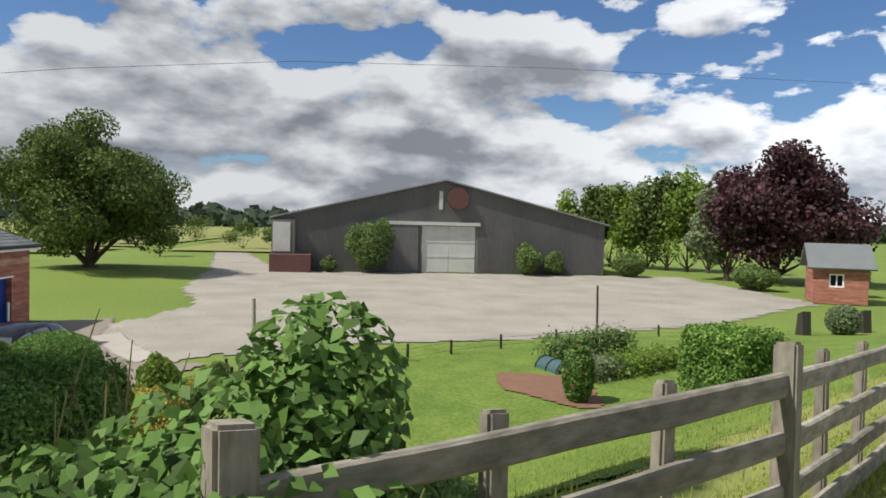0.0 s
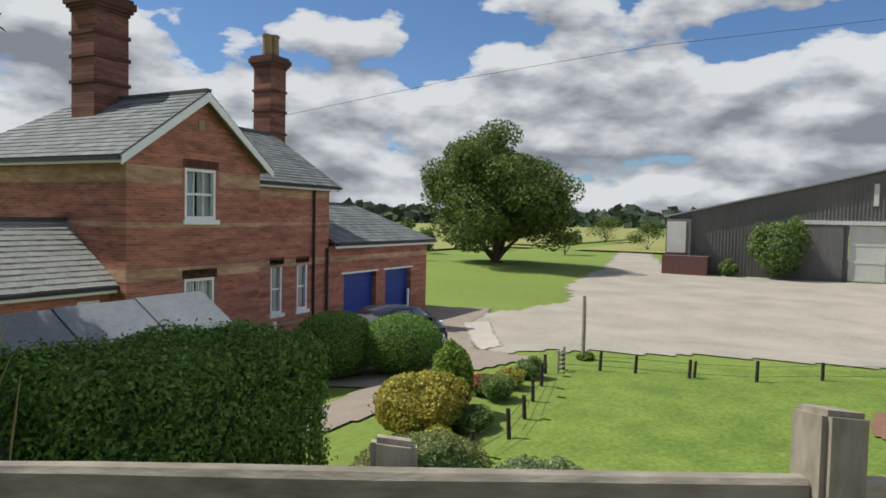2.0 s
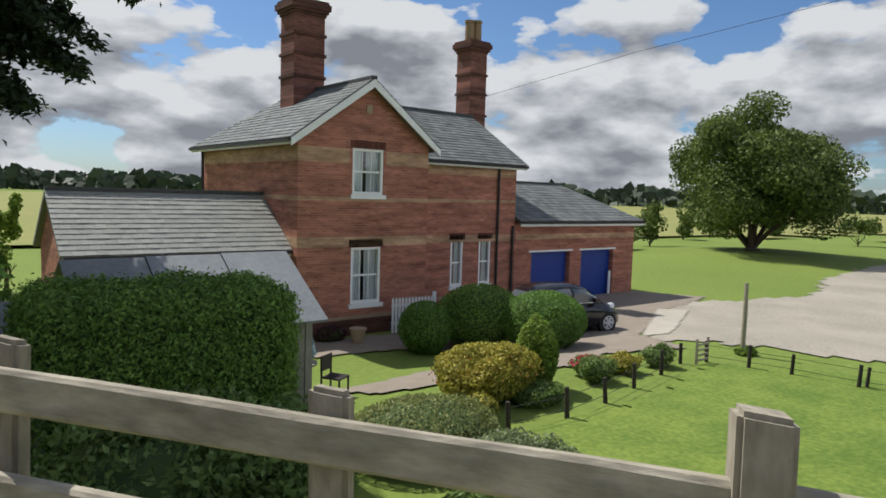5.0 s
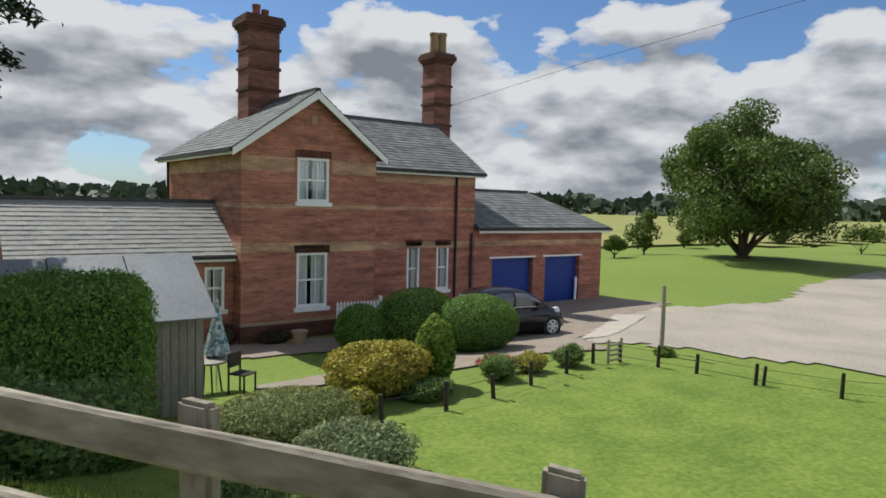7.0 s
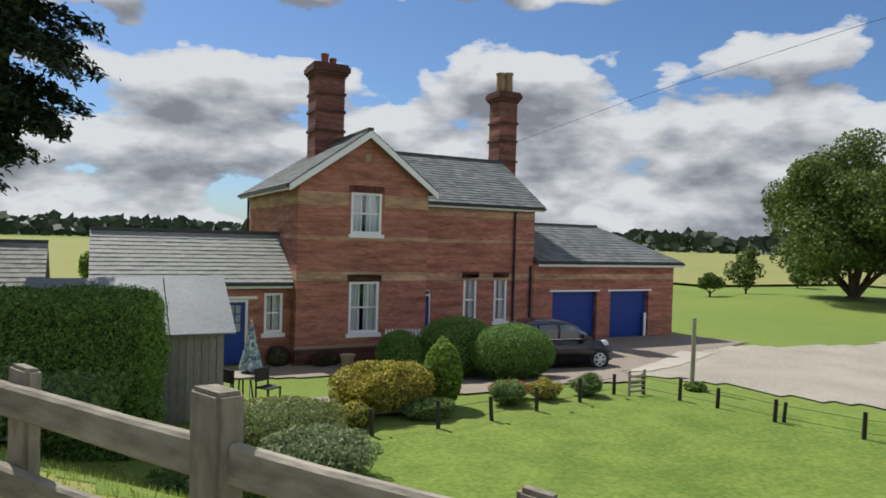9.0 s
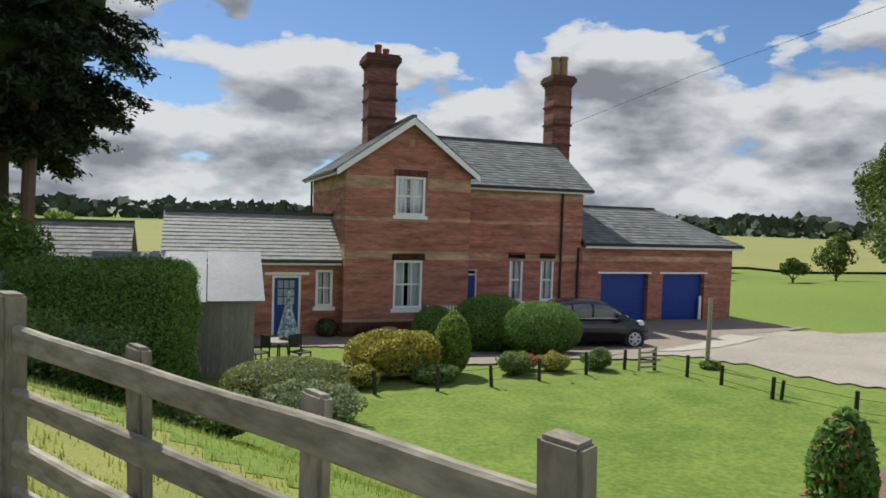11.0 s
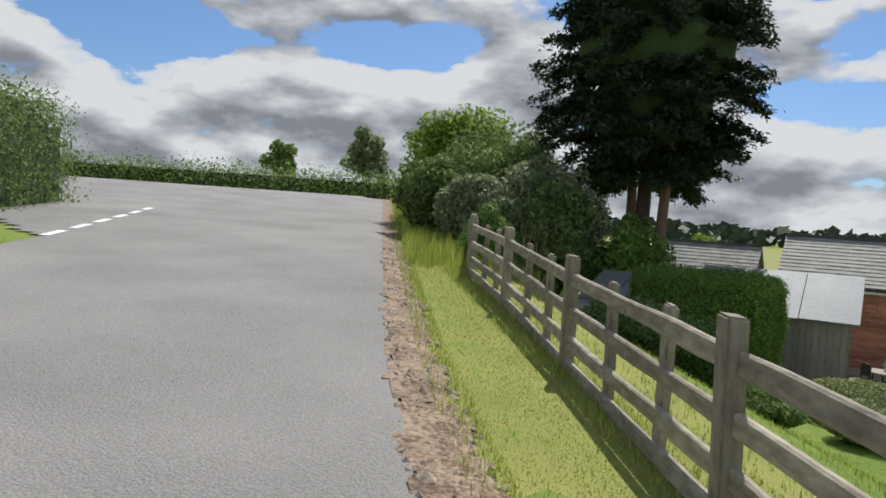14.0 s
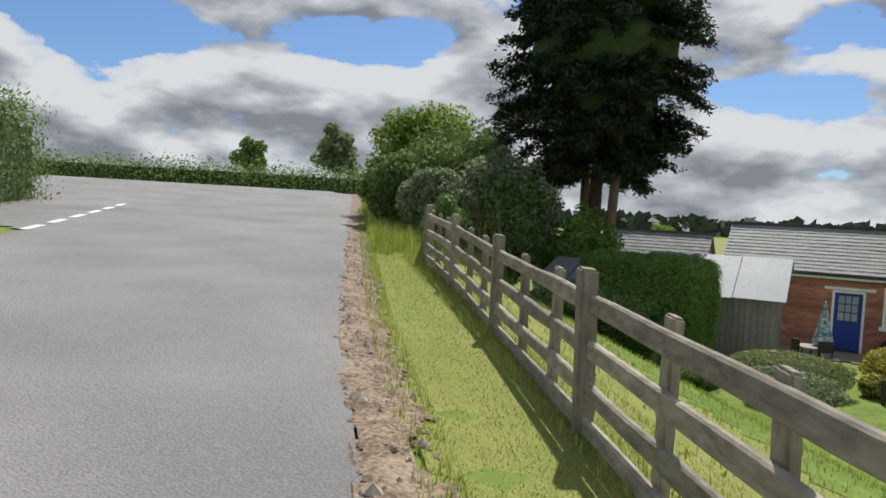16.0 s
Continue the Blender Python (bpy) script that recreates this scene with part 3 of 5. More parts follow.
part("gable_vent", boxes((0.48, 0.68, -0.03, 0.02, 6.72, 6.98)), M_STONE, house, "small pale vent")

# roofs
T = 0.12


def roof_slab(name, pts, parent, lift=T):
    vs = [Vector(p) for p in pts]
    n = (vs[1] - vs[0]).cross(vs[-1] - vs[0]).normalized()
    if n.z < 0:
        n = -n
    k = len(vs)
    allv = [tuple(v) for v in vs] + [tuple(v - n * lift) for v in vs]
    fs = [tuple(range(k)), tuple(range(2 * k - 1, k - 1, -1))] + [(i, (i + 1) % k, k + (i + 1) % k, k + i) for i in range(k)]
    return raw(name, allv, fs, M_SLATE, parent)


gy0, gy1 = -0.3, 7.85
gl, gr = -2.12, 3.1
gez = 5.82
gridge = 7.74
roof_slab("roof", [(gl, gy0, gez), (GC, gy0, gridge), (GC, gy1 - 2.6, gridge), (gl, gy1, gez)], house)
roof_slab("roof", [(gr, gy0, gez - 0.02), (GC, gy0, gridge), (GC, gy1 - 2.6, gridge), (gr, gy1, gez - 0.02)], house)
roof_slab("roof", [(gl, gy1, gez), (GC, gy1 - 2.6, gridge), (gr, gy1, gez)], house)
slope_slates("slate_cover", (gl - 0.03, gy0, gez - 0.02), (gl - 0.03, gy1, gez - 0.02), (GC, gy0, gridge), (GC, gy1 - 2.6, gridge), M_SLATE, house)
slope_slates("slate_cover", (gr + 0.03, gy0, gez - 0.02), (gr + 0.03, gy1, gez - 0.02), (GC, gy0, gridge), (GC, gy1 - 2.6, gridge), M_SLATE, house)
mx0, mx1, mey, mry, mez, mrz = 0.8, 8.9, 1.42, 4.9, 5.6, 7.75
roof_slab("roof", [(mx0, mey, mez), (mx1, mey, mez), (mx1 - 0.02, mry, mrz), (mx0, mry, mrz)], house)
roof_slab("roof", [(mx0, 8.0, mez), (mx1, 8.0, mez), (mx1, mry, mrz), (mx0, mry, mrz)], house)
slope_slates("slate_cover", (3.0, mey - 0.03, mez - 0.02), (mx1 + 0.02, mey - 0.03, mez - 0.02), (0.9, mry, mrz), (mx1, mry, mrz), M_SLATE, house)
part("ridge_tiles", boxes((0.9, mx1, mry - 0.09, mry + 0.09, mrz - 0.03, mrz + 0.07)), M_RIDGE, house)
part("ridge_tiles", boxes((GC - 0.09, GC + 0.09, gy0, gy1 - 2.6, gridge - 0.03, gridge + 0.07)), M_RIDGE, house)
for sx, ex in ((-1, gl), (1, gr)):
    bm = bmesh.new()
    prism(bm, [(GC, gridge - 0.03), (GC, gridge - 0.27), (ex, gez - 0.25), (ex, gez - 0.03)], gy0 - 0.03, gy0 + 0.02, "y")
    part("bargeboard", bm, M_WHITE, house, "white-painted bargeboard")
part("eave_board", boxes((gl, gl + 0.04, gy0 + 0.03, gy1, gez - 0.2, gez - 0.05)), M_WHITE, house)
part("gutter", boxes((gl - 0.1, gl - 0.004, gy0, gy1, gez - 0.13, gez - 0.04)), M_BLACK, house, "black gutter")
part("eave_board", boxes((gr + 0.02, mx1, mey + 0.02, mey + 0.05, mez - 0.2, mez - 0.07)), M_WHITE, house)
part("gutter", boxes((gr + 0.02, mx1, mey - 0.09, mey + 0.016, mez - 0.13, mez - 0.04)), M_BLACK, house, "black gutter")
for px, py, z1 in ((7.62, MY - 0.08, 5.5), (8.45, MY - 0.08, 3.2), (GX0 - 0.1, 7.4, 5.7)):
    bm = bmesh.new()
    cyl(bm, (px, py, 0), (px, py, z1), 0.05)
    part("downpipe", bm, M_BLACK, house, "black cast-iron downpipe")


def chimney(cx, cy, z0, z1, w, d, pots, potmat):
    ch = part("chimney", boxes((cx - w / 2, cx + w / 2, cy - d / 2, cy + d / 2, z0, z1 - 0.5)), M_CHIMX, house, "tall moulded brick chimney stack")
    n = 0
    for zz in (z0 + (z1 - z0) * 0.3, z0 + (z1 - z0) * 0.5, z0 + (z1 - z0) * 0.68):
        part("brick_band", boxes((cx - w / 2 - 0.05, cx + w / 2 + 0.05, cy - d / 2 - 0.05, cy + d / 2 + 0.05, zz, zz + 0.1)), M_DARKBR, ch)
    for i, o in enumerate((0.04, 0.1, 0.16, 0.16, 0.1)):
        part("cap_course", boxes((cx - w / 2 - o, cx + w / 2 + o, cy - d / 2 - o, cy + d / 2 + o, z1 - 0.5 + i * 0.1, z1 - 0.4 + i * 0.1)), M_DARKBR, ch)
    for px, hh, rr in pots:
        bm = bmesh.new()
        cyl(bm, (cx + px, cy, z1), (cx + px, cy, z1 + hh), rr, rr * 0.9, 12)
        cyl(bm, (cx + px, cy, z1 + hh - 0.1), (cx + px, cy, z1 + hh), rr * 1.08, rr * 1.08, 12)
        part("chimney_pot", bm, potmat, ch, "clay chimney pot")


chimney(0.25, 3.75, 7.0, 10.65, 1.12, 1.0, ((-0.1, 0.45, 0.14), (0.22, 0.32, 0.13)), M_POTRED)
chimney(9.2, 5.35, 6.4, 11.0, 0.92, 0.92, ((-0.2, 0.9, 0.2), (0.22, 0.95, 0.22)), M_POT)

# ---- low wing ----
AX0, AY0, AY1 = -7.5, 0.6, 4.1
annex = thing("low_wing", (0, 0, 0), "low red brick wing with a weathered slate roof", "outbuilding")
ad, aw = (-4.1, -3.12, 0.0, 2.08), (-2.62, -2.02, 0.98, 2.28)
bm = bmesh.new()
wall_holes(bm, AY0, "y", AX0, GX0 - 0.004, 0, 2.7, 0.3, [ad, aw])
part("front_wall", bm, M_BRY, annex)
bm = bmesh.new()
box(bm, AX0, AX0 + 0.3, AY0 + 0.302, AY1, 0, 2.7)
prism(bm, [(AY0 + 0.02, 2.702), (AY1, 2.702), (2.35, 4.1)], AX0, AX0 + 0.3, "x")
part("end_wall", bm, M_BRX, annex)
part("rear_wall", boxes((AX0 + 0.302, GX0 - 0.004, AY1 - 0.3, AY1, 0, 2.7)), M_BRY, annex)
roof_slab("roof", [(AX0 - 0.15, 0.3, 2.66), (GX0 - 0.004, 0.3, 2.66), (GX0 - 0.004, 2.35, 4.2), (AX0 - 0.15, 2.35, 4.2)], annex)
roof_slab("roof", [(AX0 - 0.15, 4.4, 2.66), (GX0 - 0.004, 4.4, 2.66), (GX0 - 0.004, 2.35, 4.2), (AX0 - 0.15, 2.35, 4.2)], annex)
part("ridge_tiles", boxes((AX0 - 0.15, GX0 - 0.01, 2.26, 2.44, 4.17, 4.28)), M_RIDGE, annex)
part("gutter", boxes((AX0 - 0.1, GX0 - 0.03, 0.19, 0.28, 2.54, 2.63)), M_BLACK, annex, "black gutter")
part("eave_board", boxes((AX0 - 0.1, GX0 - 0.03, 0.284, 0.32, 2.46, 2.6)), M_WHITE, annex)
sash(annex, *aw, AY0, bars=1)
adoor = part("back_door", boxes((-4.02, -3.2, AY0 + 0.1, AY0 + 0.15, 0.04, 1.05)), M_BLUE, annex, "blue half-glazed door")
part("door_stile", boxes((-4.02, -3.9, AY0 + 0.1, AY0 + 0.15, 1.05, 2.0), (-3.32, -3.2, AY0 + 0.1, AY0 + 0.15, 1.05, 2.0), (-3.9, -3.32, AY0 + 0.1, AY0 + 0.15, 1.9, 2.0)), M_BLUE, adoor)
for i in range(2):
    part("glazing_bar", boxes((-3.72 + i * 0.19, -3.69 + i * 0.19, AY0 + 0.105, AY0 + 0.14, 1.05, 1.9)), M_BLUE, adoor)
    part("glazing_bar", boxes((-3.9, -3.32, AY0 + 0.107, AY0 + 0.138, 1.32 + i * 0.28, 1.35 + i * 0.28)), M_BLUE, adoor)
g = part("pane", boxes((-3.9, -3.32, AY0 + 0.12, AY0 + 0.125, 1.05, 1.9)), M_GLASS, adoor)
g.visible_shadow = False
part("net_curtain", boxes((-3.9, -3.32, AY0 + 0.2, AY0 + 0.21, 1.0, 1.9)), M_CURTAIN, adoor)
part("door_frame", boxes((-4.1, -4.02, AY0 + 0.03, AY0 + 0.18, 0, 2.08), (-3.2, -3.12, AY0 + 0.03, AY0 + 0.18, 0, 2.08), (-4.02, -3.2, AY0 + 0.03, AY0 + 0.18, 2.0, 2.08)), M_WHITE, adoor)
part("lintel", boxes((-4.35, -2.85, AY0 - 0.03, AY0 + 0.02, 2.1, 2.19)), M_WHITE, annex)

# ---- garage ----
garage = thing("garage", (0, 0, 0), "red brick double garage with slate roof", "garage")
GY = 1.72
gd1, gd2 = (9.62, 12.0, 0, 2.1), (12.75, 15.0, 0, 2.1)
bm = bmesh.new()
wall_holes(bm, GY, "y", MX1 + 0.004, 16.5, 0, 3.3, 0.35, [gd1, gd2])
part("front_wall", bm, M_BRY, garage)
part("end_wall", boxes((16.2, 16.5, GY + 0.352, 7.4, 0, 3.3)), M_BRX, garage)
part("rear_wall", boxes((MX1 + 0.004, 16.2, 7.1, 7.4, 0, 3.3)), M_BRY, garage)
part("tan_band", boxes((MX1 + 0.05, 16.504, GY - 0.006, GY + 0.05, 2.62, 2.85)), M_TANY, garage)
for d in (gd1, gd2):
    dr = part("garage_door", boxes((d[0] + 0.02, d[1] - 0.02, GY + 0.22, GY + 0.27, 0.02, 2.08)), M_BLUE, garage, "blue up-and-over garage door")
    for i in range(6):
        part("door_rib", boxes((d[0] + 0.05, d[1] - 0.05, GY + 0.205, GY + 0.218, 0.12 + i * 0.33, 0.2 + i * 0.33)), M_BLUE, dr)
    part("lintel", boxes((d[0] - 0.15, d[1] + 0.15, GY - 0.02, GY + 0.05, 2.1, 2.17)), M_WHITE, garage)
part("leaning_board", boxes((14.78, 14.9, GY + 0.02, GY + 0.08, 0.02, 1.1)), M_WHITE, garage)
gex, gez2, grz, gry = 16.8, 3.42, 5.0, 4.55
roof_slab("roof", [(MX1 + 0.01, 1.42, gez2), (gex, 1.42, gez2), (gex - 2.6, gry, grz), (MX1 + 0.01, gry, grz)], garage)
roof_slab("roof", [(MX1 + 0.01, 7.7, gez2), (gex, 7.7, gez2), (gex - 2.6, gry, grz), (MX1 + 0.01, gry, grz)], garage)
roof_slab("roof", [(gex, 1.42, gez2), (gex - 2.6, gry, grz), (gex, 7.7, gez2)], garage)
slope_slates("slate_cover", (MX1 + 0.01, 1.4, gez2 - 0.02), (gex + 0.02, 1.4, gez2 - 0.02), (MX1 + 0.01, gry, grz), (gex - 2.6, gry, grz), M_SLATE, garage, 0.32, 0.26)
part("gutter", boxes((MX1 + 0.02, gex, 1.3, 1.39, gez2 - 0.14, gez2 - 0.05)), M_BLACK, garage, "black gutter")
part("eave_board", boxes((MX1 + 0.02, gex, 1.394, 1.43, gez2 - 0.24, gez2 - 0.12)), M_WHITE, garage)
part("ridge_tiles", boxes((MX1 + 0.01, gex - 2.6, gry - 0.09, gry + 0.09, grz - 0.03, grz + 0.07)), M_RIDGE, garage)

# ---- farther shed behind the low wing ----
store = thing("store_shed", (-0.15, 2.0, -0.12), "low brick store with a pale slate roof", "shed")
bm = boxes((-13.2, -9.0, 3.2, 6.2, 0, 2.5))
prism(bm, [(3.2, 2.502), (6.2, 2.502), (4.7, 3.65)], -13.2, -9.0, "x")
part("walls", bm, M_BRY, store)
roof_slab("roof", [(-13.4, 2.95, 2.35), (-8.85, 2.95, 2.35), (-8.85, 4.7, 3.8), (-13.4, 4.7, 3.8)], store)
roof_slab("roof", [(-13.4, 6.45, 2.35), (-8.85, 6.45, 2.35), (-8.85, 4.7, 3.8), (-13.4, 4.7, 3.8)], store)
slope_slates("slate_cover", (-13.4, 2.93, 2.33), (-8.83, 2.93, 2.33), (-13.4, 4.7, 3.8), (-8.83, 4.7, 3.8), M_SLATEOLD, store)
part("ridge_tiles", boxes((-13.4, -8.84, 4.62, 4.78, 3.78, 3.88)), M_RIDGE, store)

# ---- barn ----
BX = 50.8
barn = thing("barn", Matrix.Translation((0, 0.8, 0)) @ Matrix.Diagonal((1, 1, 1.1, 1)), "wide grey sheet-clad farm barn with white double doors", "barn")
BY0, BY1, BC = -37.2, -5.0, -21.2
bd = (-24.2, -18.95, 0, 4.2)
bm = bmesh.new()
wall_holes(bm, BX, "x", BY0, BY1, 0, 4.6, 0.25, [bd])
prism(bm, [(BY0, 4.602), (BY1, 4.602), (BC, 8.1)], BX, BX + 0.25, "x")
part("front_wall", bm, M_BARN, barn)
k = 120
for i in range(k):
    a = BY0 + (BY1 - BY0) * (i + 0.5) / k
    top = 4.6 + 3.45 * (1 - abs(a - BC) / (BC - BY0 if a < BC else BY1 - BC))
    bot = 4.2 if bd[0] < a < bd[1] else 0.0
    part("sheet_rib", boxes((BX - 0.05, BX - 0.003, a - 0.06, a + 0.06, bot, top)), M_BARN, barn)
part("side_wall", boxes((BX + 0.252, BX + 40, BY0, BY0 + 0.25, 0, 4.6), (BX + 0.252, BX + 40, BY1 - 0.25, BY1, 0, 4.6)), M_BARN, barn)
roof_slab("roof", [(BX - 0.4, BY0 - 0.4, 4.62), (BX + 40, BY0 - 0.4, 4.62), (BX + 40, BC, 8.25), (BX - 0.4, BC, 8.25)], barn)
roof_slab("roof", [(BX - 0.4, BY1 + 0.4, 4.62), (BX + 40, BY1 + 0.4, 4.62), (BX + 40, BC, 8.25), (BX - 0.4, BC, 8.25)], barn)
for ob in [o for o in barn.children if o.name.startswith("roof")]:
    ob.data.materials[0] = M_BARNROOF
for y0, y1 in ((-24.15, -21.6), (-21.56, -19.0)):
    dr = part("barn_door", boxes((BX + 0.05, BX + 0.12, y0, y1, 0.05, 4.15)), M_BARNWHITE, barn, "large dull white sliding door")
    for zz in (0.1, 1.4, 2.7, 3.95):
        part("door_rail", boxes((BX + 0.02, BX + 0.048, y0 + 0.02, y1 - 0.02, zz, zz + 0.16)), M_BARNWHITE, dr)
part("door_track", boxes((BX - 0.25, BX - 0.052, -24.6, -15.4, 4.2, 4.5)), M_BARNWHITE, barn)
part("sliding_leaf", boxes((BX - 0.2, BX - 0.06, -18.6, -15.6, 0.05, 4.15)), M_BARN, barn, "grey sliding door leaf")
bm = bmesh.new()
prism(bm, [(-22.35 + 1.05 * math.cos(i * math.pi / 8), 6.6 + 0.95 * math.sin(i * math.pi / 8)) for i in range(16)], BX - 0.5, BX - 0.055, "x")
part("wall_drum", bm, M_RUST, barn, "rusty red round fan housing")
part("white_plate", boxes((BX - 0.12, BX - 0.055, -20.9, -20.55, 5.6, 7.2)), M_BARNWHITE, barn)
lean = thing("barn_lean_to", Matrix.Translation((0, 0.8, 0)) @ Matrix.Diagonal((1, 1, 1.1, 1)), "small flat lean-to with rusty brick base", "lean-to")
part("base", boxes((BX - 2.4, BX - 0.06, -8.6, -4.9, 0, 1.5)), M_RUST, lean)
part("wall", boxes((BX - 0.8, BX - 0.06, -7.0, -4.9, 1.5, 4.4)), M_BARN, lean)
part("white_panel", boxes((BX - 0.86, BX - 0.81, -6.6, -5.0, 1.7, 4.2)), M_BARNWHITE, lean)

# ---- brick hut at the yard's far side ----
hut = thing("brick_hut", pose(28.4, -44.7, 0.05, 0, 0, -28), "small red brick hut with slate roof and white window", "hut")
bm = bmesh.new()
wall_holes(bm, -1.6, "x", -1.6, 1.6, 0, 2.5, 0.25, [(-0.2, 0.7, 1.1, 2.0)])
part("front_wall", bm, M_BRX, hut)
bm = boxes((-1.348, 2.4, -1.6, -1.35, 0, 2.5), (-1.348, 2.4, 1.35, 1.6, 0, 2.5))
part("side_wall", bm, M_BRY, hut)
part("window", boxes((-1.55, -1.5, -0.2, 0.7, 1.1, 1.2), (-1.55, -1.5, -0.2, 0.7, 1.9, 2.0), (-1.55, -1.5, 0.2, 0.28, 1.2, 1.9), (-1.55, -1.5, -0.2, -0.1, 1.2, 1.9), (-1.55, -1.5, 0.6, 0.7, 1.2, 1.9)), M_WHITE, hut, "white window frame")
# dark sheet painted as the hut's unlit inside
part("room_shade", boxes((-1.0, -0.95, -1.3, 1.3, 0, 2.5)), M_ROOM, hut)
roof_slab("roof", [(-2.0, -2.0, 2.4), (-2.0, 2.0, 2.4), (0.4, 2.0, 4.0), (0.4, -2.0, 4.0)], hut)
roof_slab("roof", [(2.8, -2.0, 2.4), (2.8, 2.0, 2.4), (0.4, 2.0, 4.0), (0.4, -2.0, 4.0)], hut)


# ---- foliage ----
RNG = np.random.default_rng(7)


def leaf_mesh(name, pts, nrm, size, material, parent, slim=0.55, spread=0.8, label="", down=0.0):
    """Pointed four-cornered leaves at pts, turned roughly along nrm."""
    n = len(pts)
    nrm = nrm + RNG.normal(0, spread, (n, 3))
    nrm /= np.linalg.norm(nrm, axis=1)[:, None] + 1e-9
    a = RNG.normal(0, 1, (n, 3))
    a[:, 2] -= down
    a -= (a * nrm).sum(1)[:, None] * nrm
    a /= np.linalg.norm(a, axis=1)[:, None] + 1e-9
    b = np.cross(nrm, a)
    s = size * RNG.uniform(0.6, 1.35, n)[:, None]
    fold = nrm * s * 0.14
    v = np.stack([pts - a * s * 0.5, pts + b * s * slim * 0.5 + fold, pts + a * s * 0.55, pts - b * s * slim * 0.5 + fold], 1).reshape(-1, 3)
    me = bpy.data.meshes.new(name)
    me.vertices.add(4 * n)
    me.vertices.foreach_set("co", v.astype(np.float32).ravel())
    me.loops.add(4 * n)
    me.loops.foreach_set("vertex_index", np.arange(4 * n, dtype=np.int32))
    me.polygons.add(n)
    me.polygons.foreach_set("loop_start", np.arange(0, 4 * n, 4, dtype=np.int32))
    me.update(calc_edges=True)
    me.materials.append(material)
    ob = new(name, me)
    ob.parent = parent
    if label:
        tagged(ob, label=label)
    return ob


def shell(n, c, r, fill=0.35):
    d = RNG.normal(0, 1, (n, 3))
    d /= np.linalg.norm(d, axis=1)[:, None]
    k = 1 - fill * RNG.random(n)[:, None] ** 1.6
    return np.array(c) + d * k * np.array(r), d


# added solid filler, its dark colour giving the foliage a shaded inside
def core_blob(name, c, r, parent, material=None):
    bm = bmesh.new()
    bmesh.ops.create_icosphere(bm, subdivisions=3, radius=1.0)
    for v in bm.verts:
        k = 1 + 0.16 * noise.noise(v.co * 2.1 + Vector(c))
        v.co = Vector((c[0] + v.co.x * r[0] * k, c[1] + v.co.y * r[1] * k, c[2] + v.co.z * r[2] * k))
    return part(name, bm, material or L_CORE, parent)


def limb(bm, p, d, length, r, depth):
    segs = 3
    for i in range(segs):
        q = p + d * length / segs
        cyl(bm, p, q, r * (1 - 0.22 * i), r * (1 - 0.22 * (i + 1)), 7)
        p = q
        d = (d + Vector((random.uniform(-0.25, 0.25), random.uniform(-0.25, 0.25), random.uniform(-0.05, 0.2)))).normalized()
    if depth:
        for k in range(3):
            e = (d + Vector((random.uniform(-0.9, 0.9), random.uniform(-0.9, 0.9), random.uniform(-0.1, 0.6)))).normalized()
            limb(bm, p, e, length * 0.7, r * 0.4, depth - 1)


def tree(name, x, y, height, rad, bottom, leaves, size, material, label, category="tree", blobs=26, trunk_r=0.4, top=1.0, group="", lean=0.0, gaps=0.30):
    z = ground_z(x, y)
    t = thing(name, (x, y, z - 0.05), label, category, group)
    bm = bmesh.new()
    cyl(bm, (0, 0, 0), (0, 0, bottom * 1.1), trunk_r * 1.25, trunk_r, 10)
    for k in range(6):
        a = k * 1.05 + random.random()
        d = Vector((math.cos(a) * 0.8, math.sin(a) * 0.8, random.uniform(0.5, 1.3))).normalized()
        limb(bm, Vector((0, 0, bottom * random.uniform(0.8, 1.1))), d, min(rad, height) * 0.42, trunk_r * 0.5, 1)
    limb(bm, Vector((0, 0, bottom)), Vector((0, 0, 1)), height * 0.3, trunk_r * 0.7, 1)
    part("trunk", bm, M_BARK, t)
    cz, hz = (bottom + height) / 2, (height - bottom) / 2
    P, N = [], []
    for i in range(blobs):
        d = RNG.normal(0, 1, 3)
        d /= np.linalg.norm(d)
        if rad > 6 and d[2] < 0:
            d[:2] *= 1.28
        k = 0.35 + 0.42 * RNG.random()
        c = np.array((d[0] * rad * k, d[1] * rad * k, cz + d[2] * hz * k - 0.0))
        tap = 1 - (1 - top) * max(0, (c[2] - bottom) / (height - bottom))
        c[0] *= tap
        c[1] *= tap
        br = gaps * RNG.uniform(0.75, 1.25)
        p, nn = shell(leaves // blobs, c, (rad * br, rad * br, hz * br * 0.85), 0.7)
        P.append(p)
        N.append(nn)
    leaf_mesh("crown", np.concatenate(P), np.concatenate(N), size, material, t, 0.7)
    return t


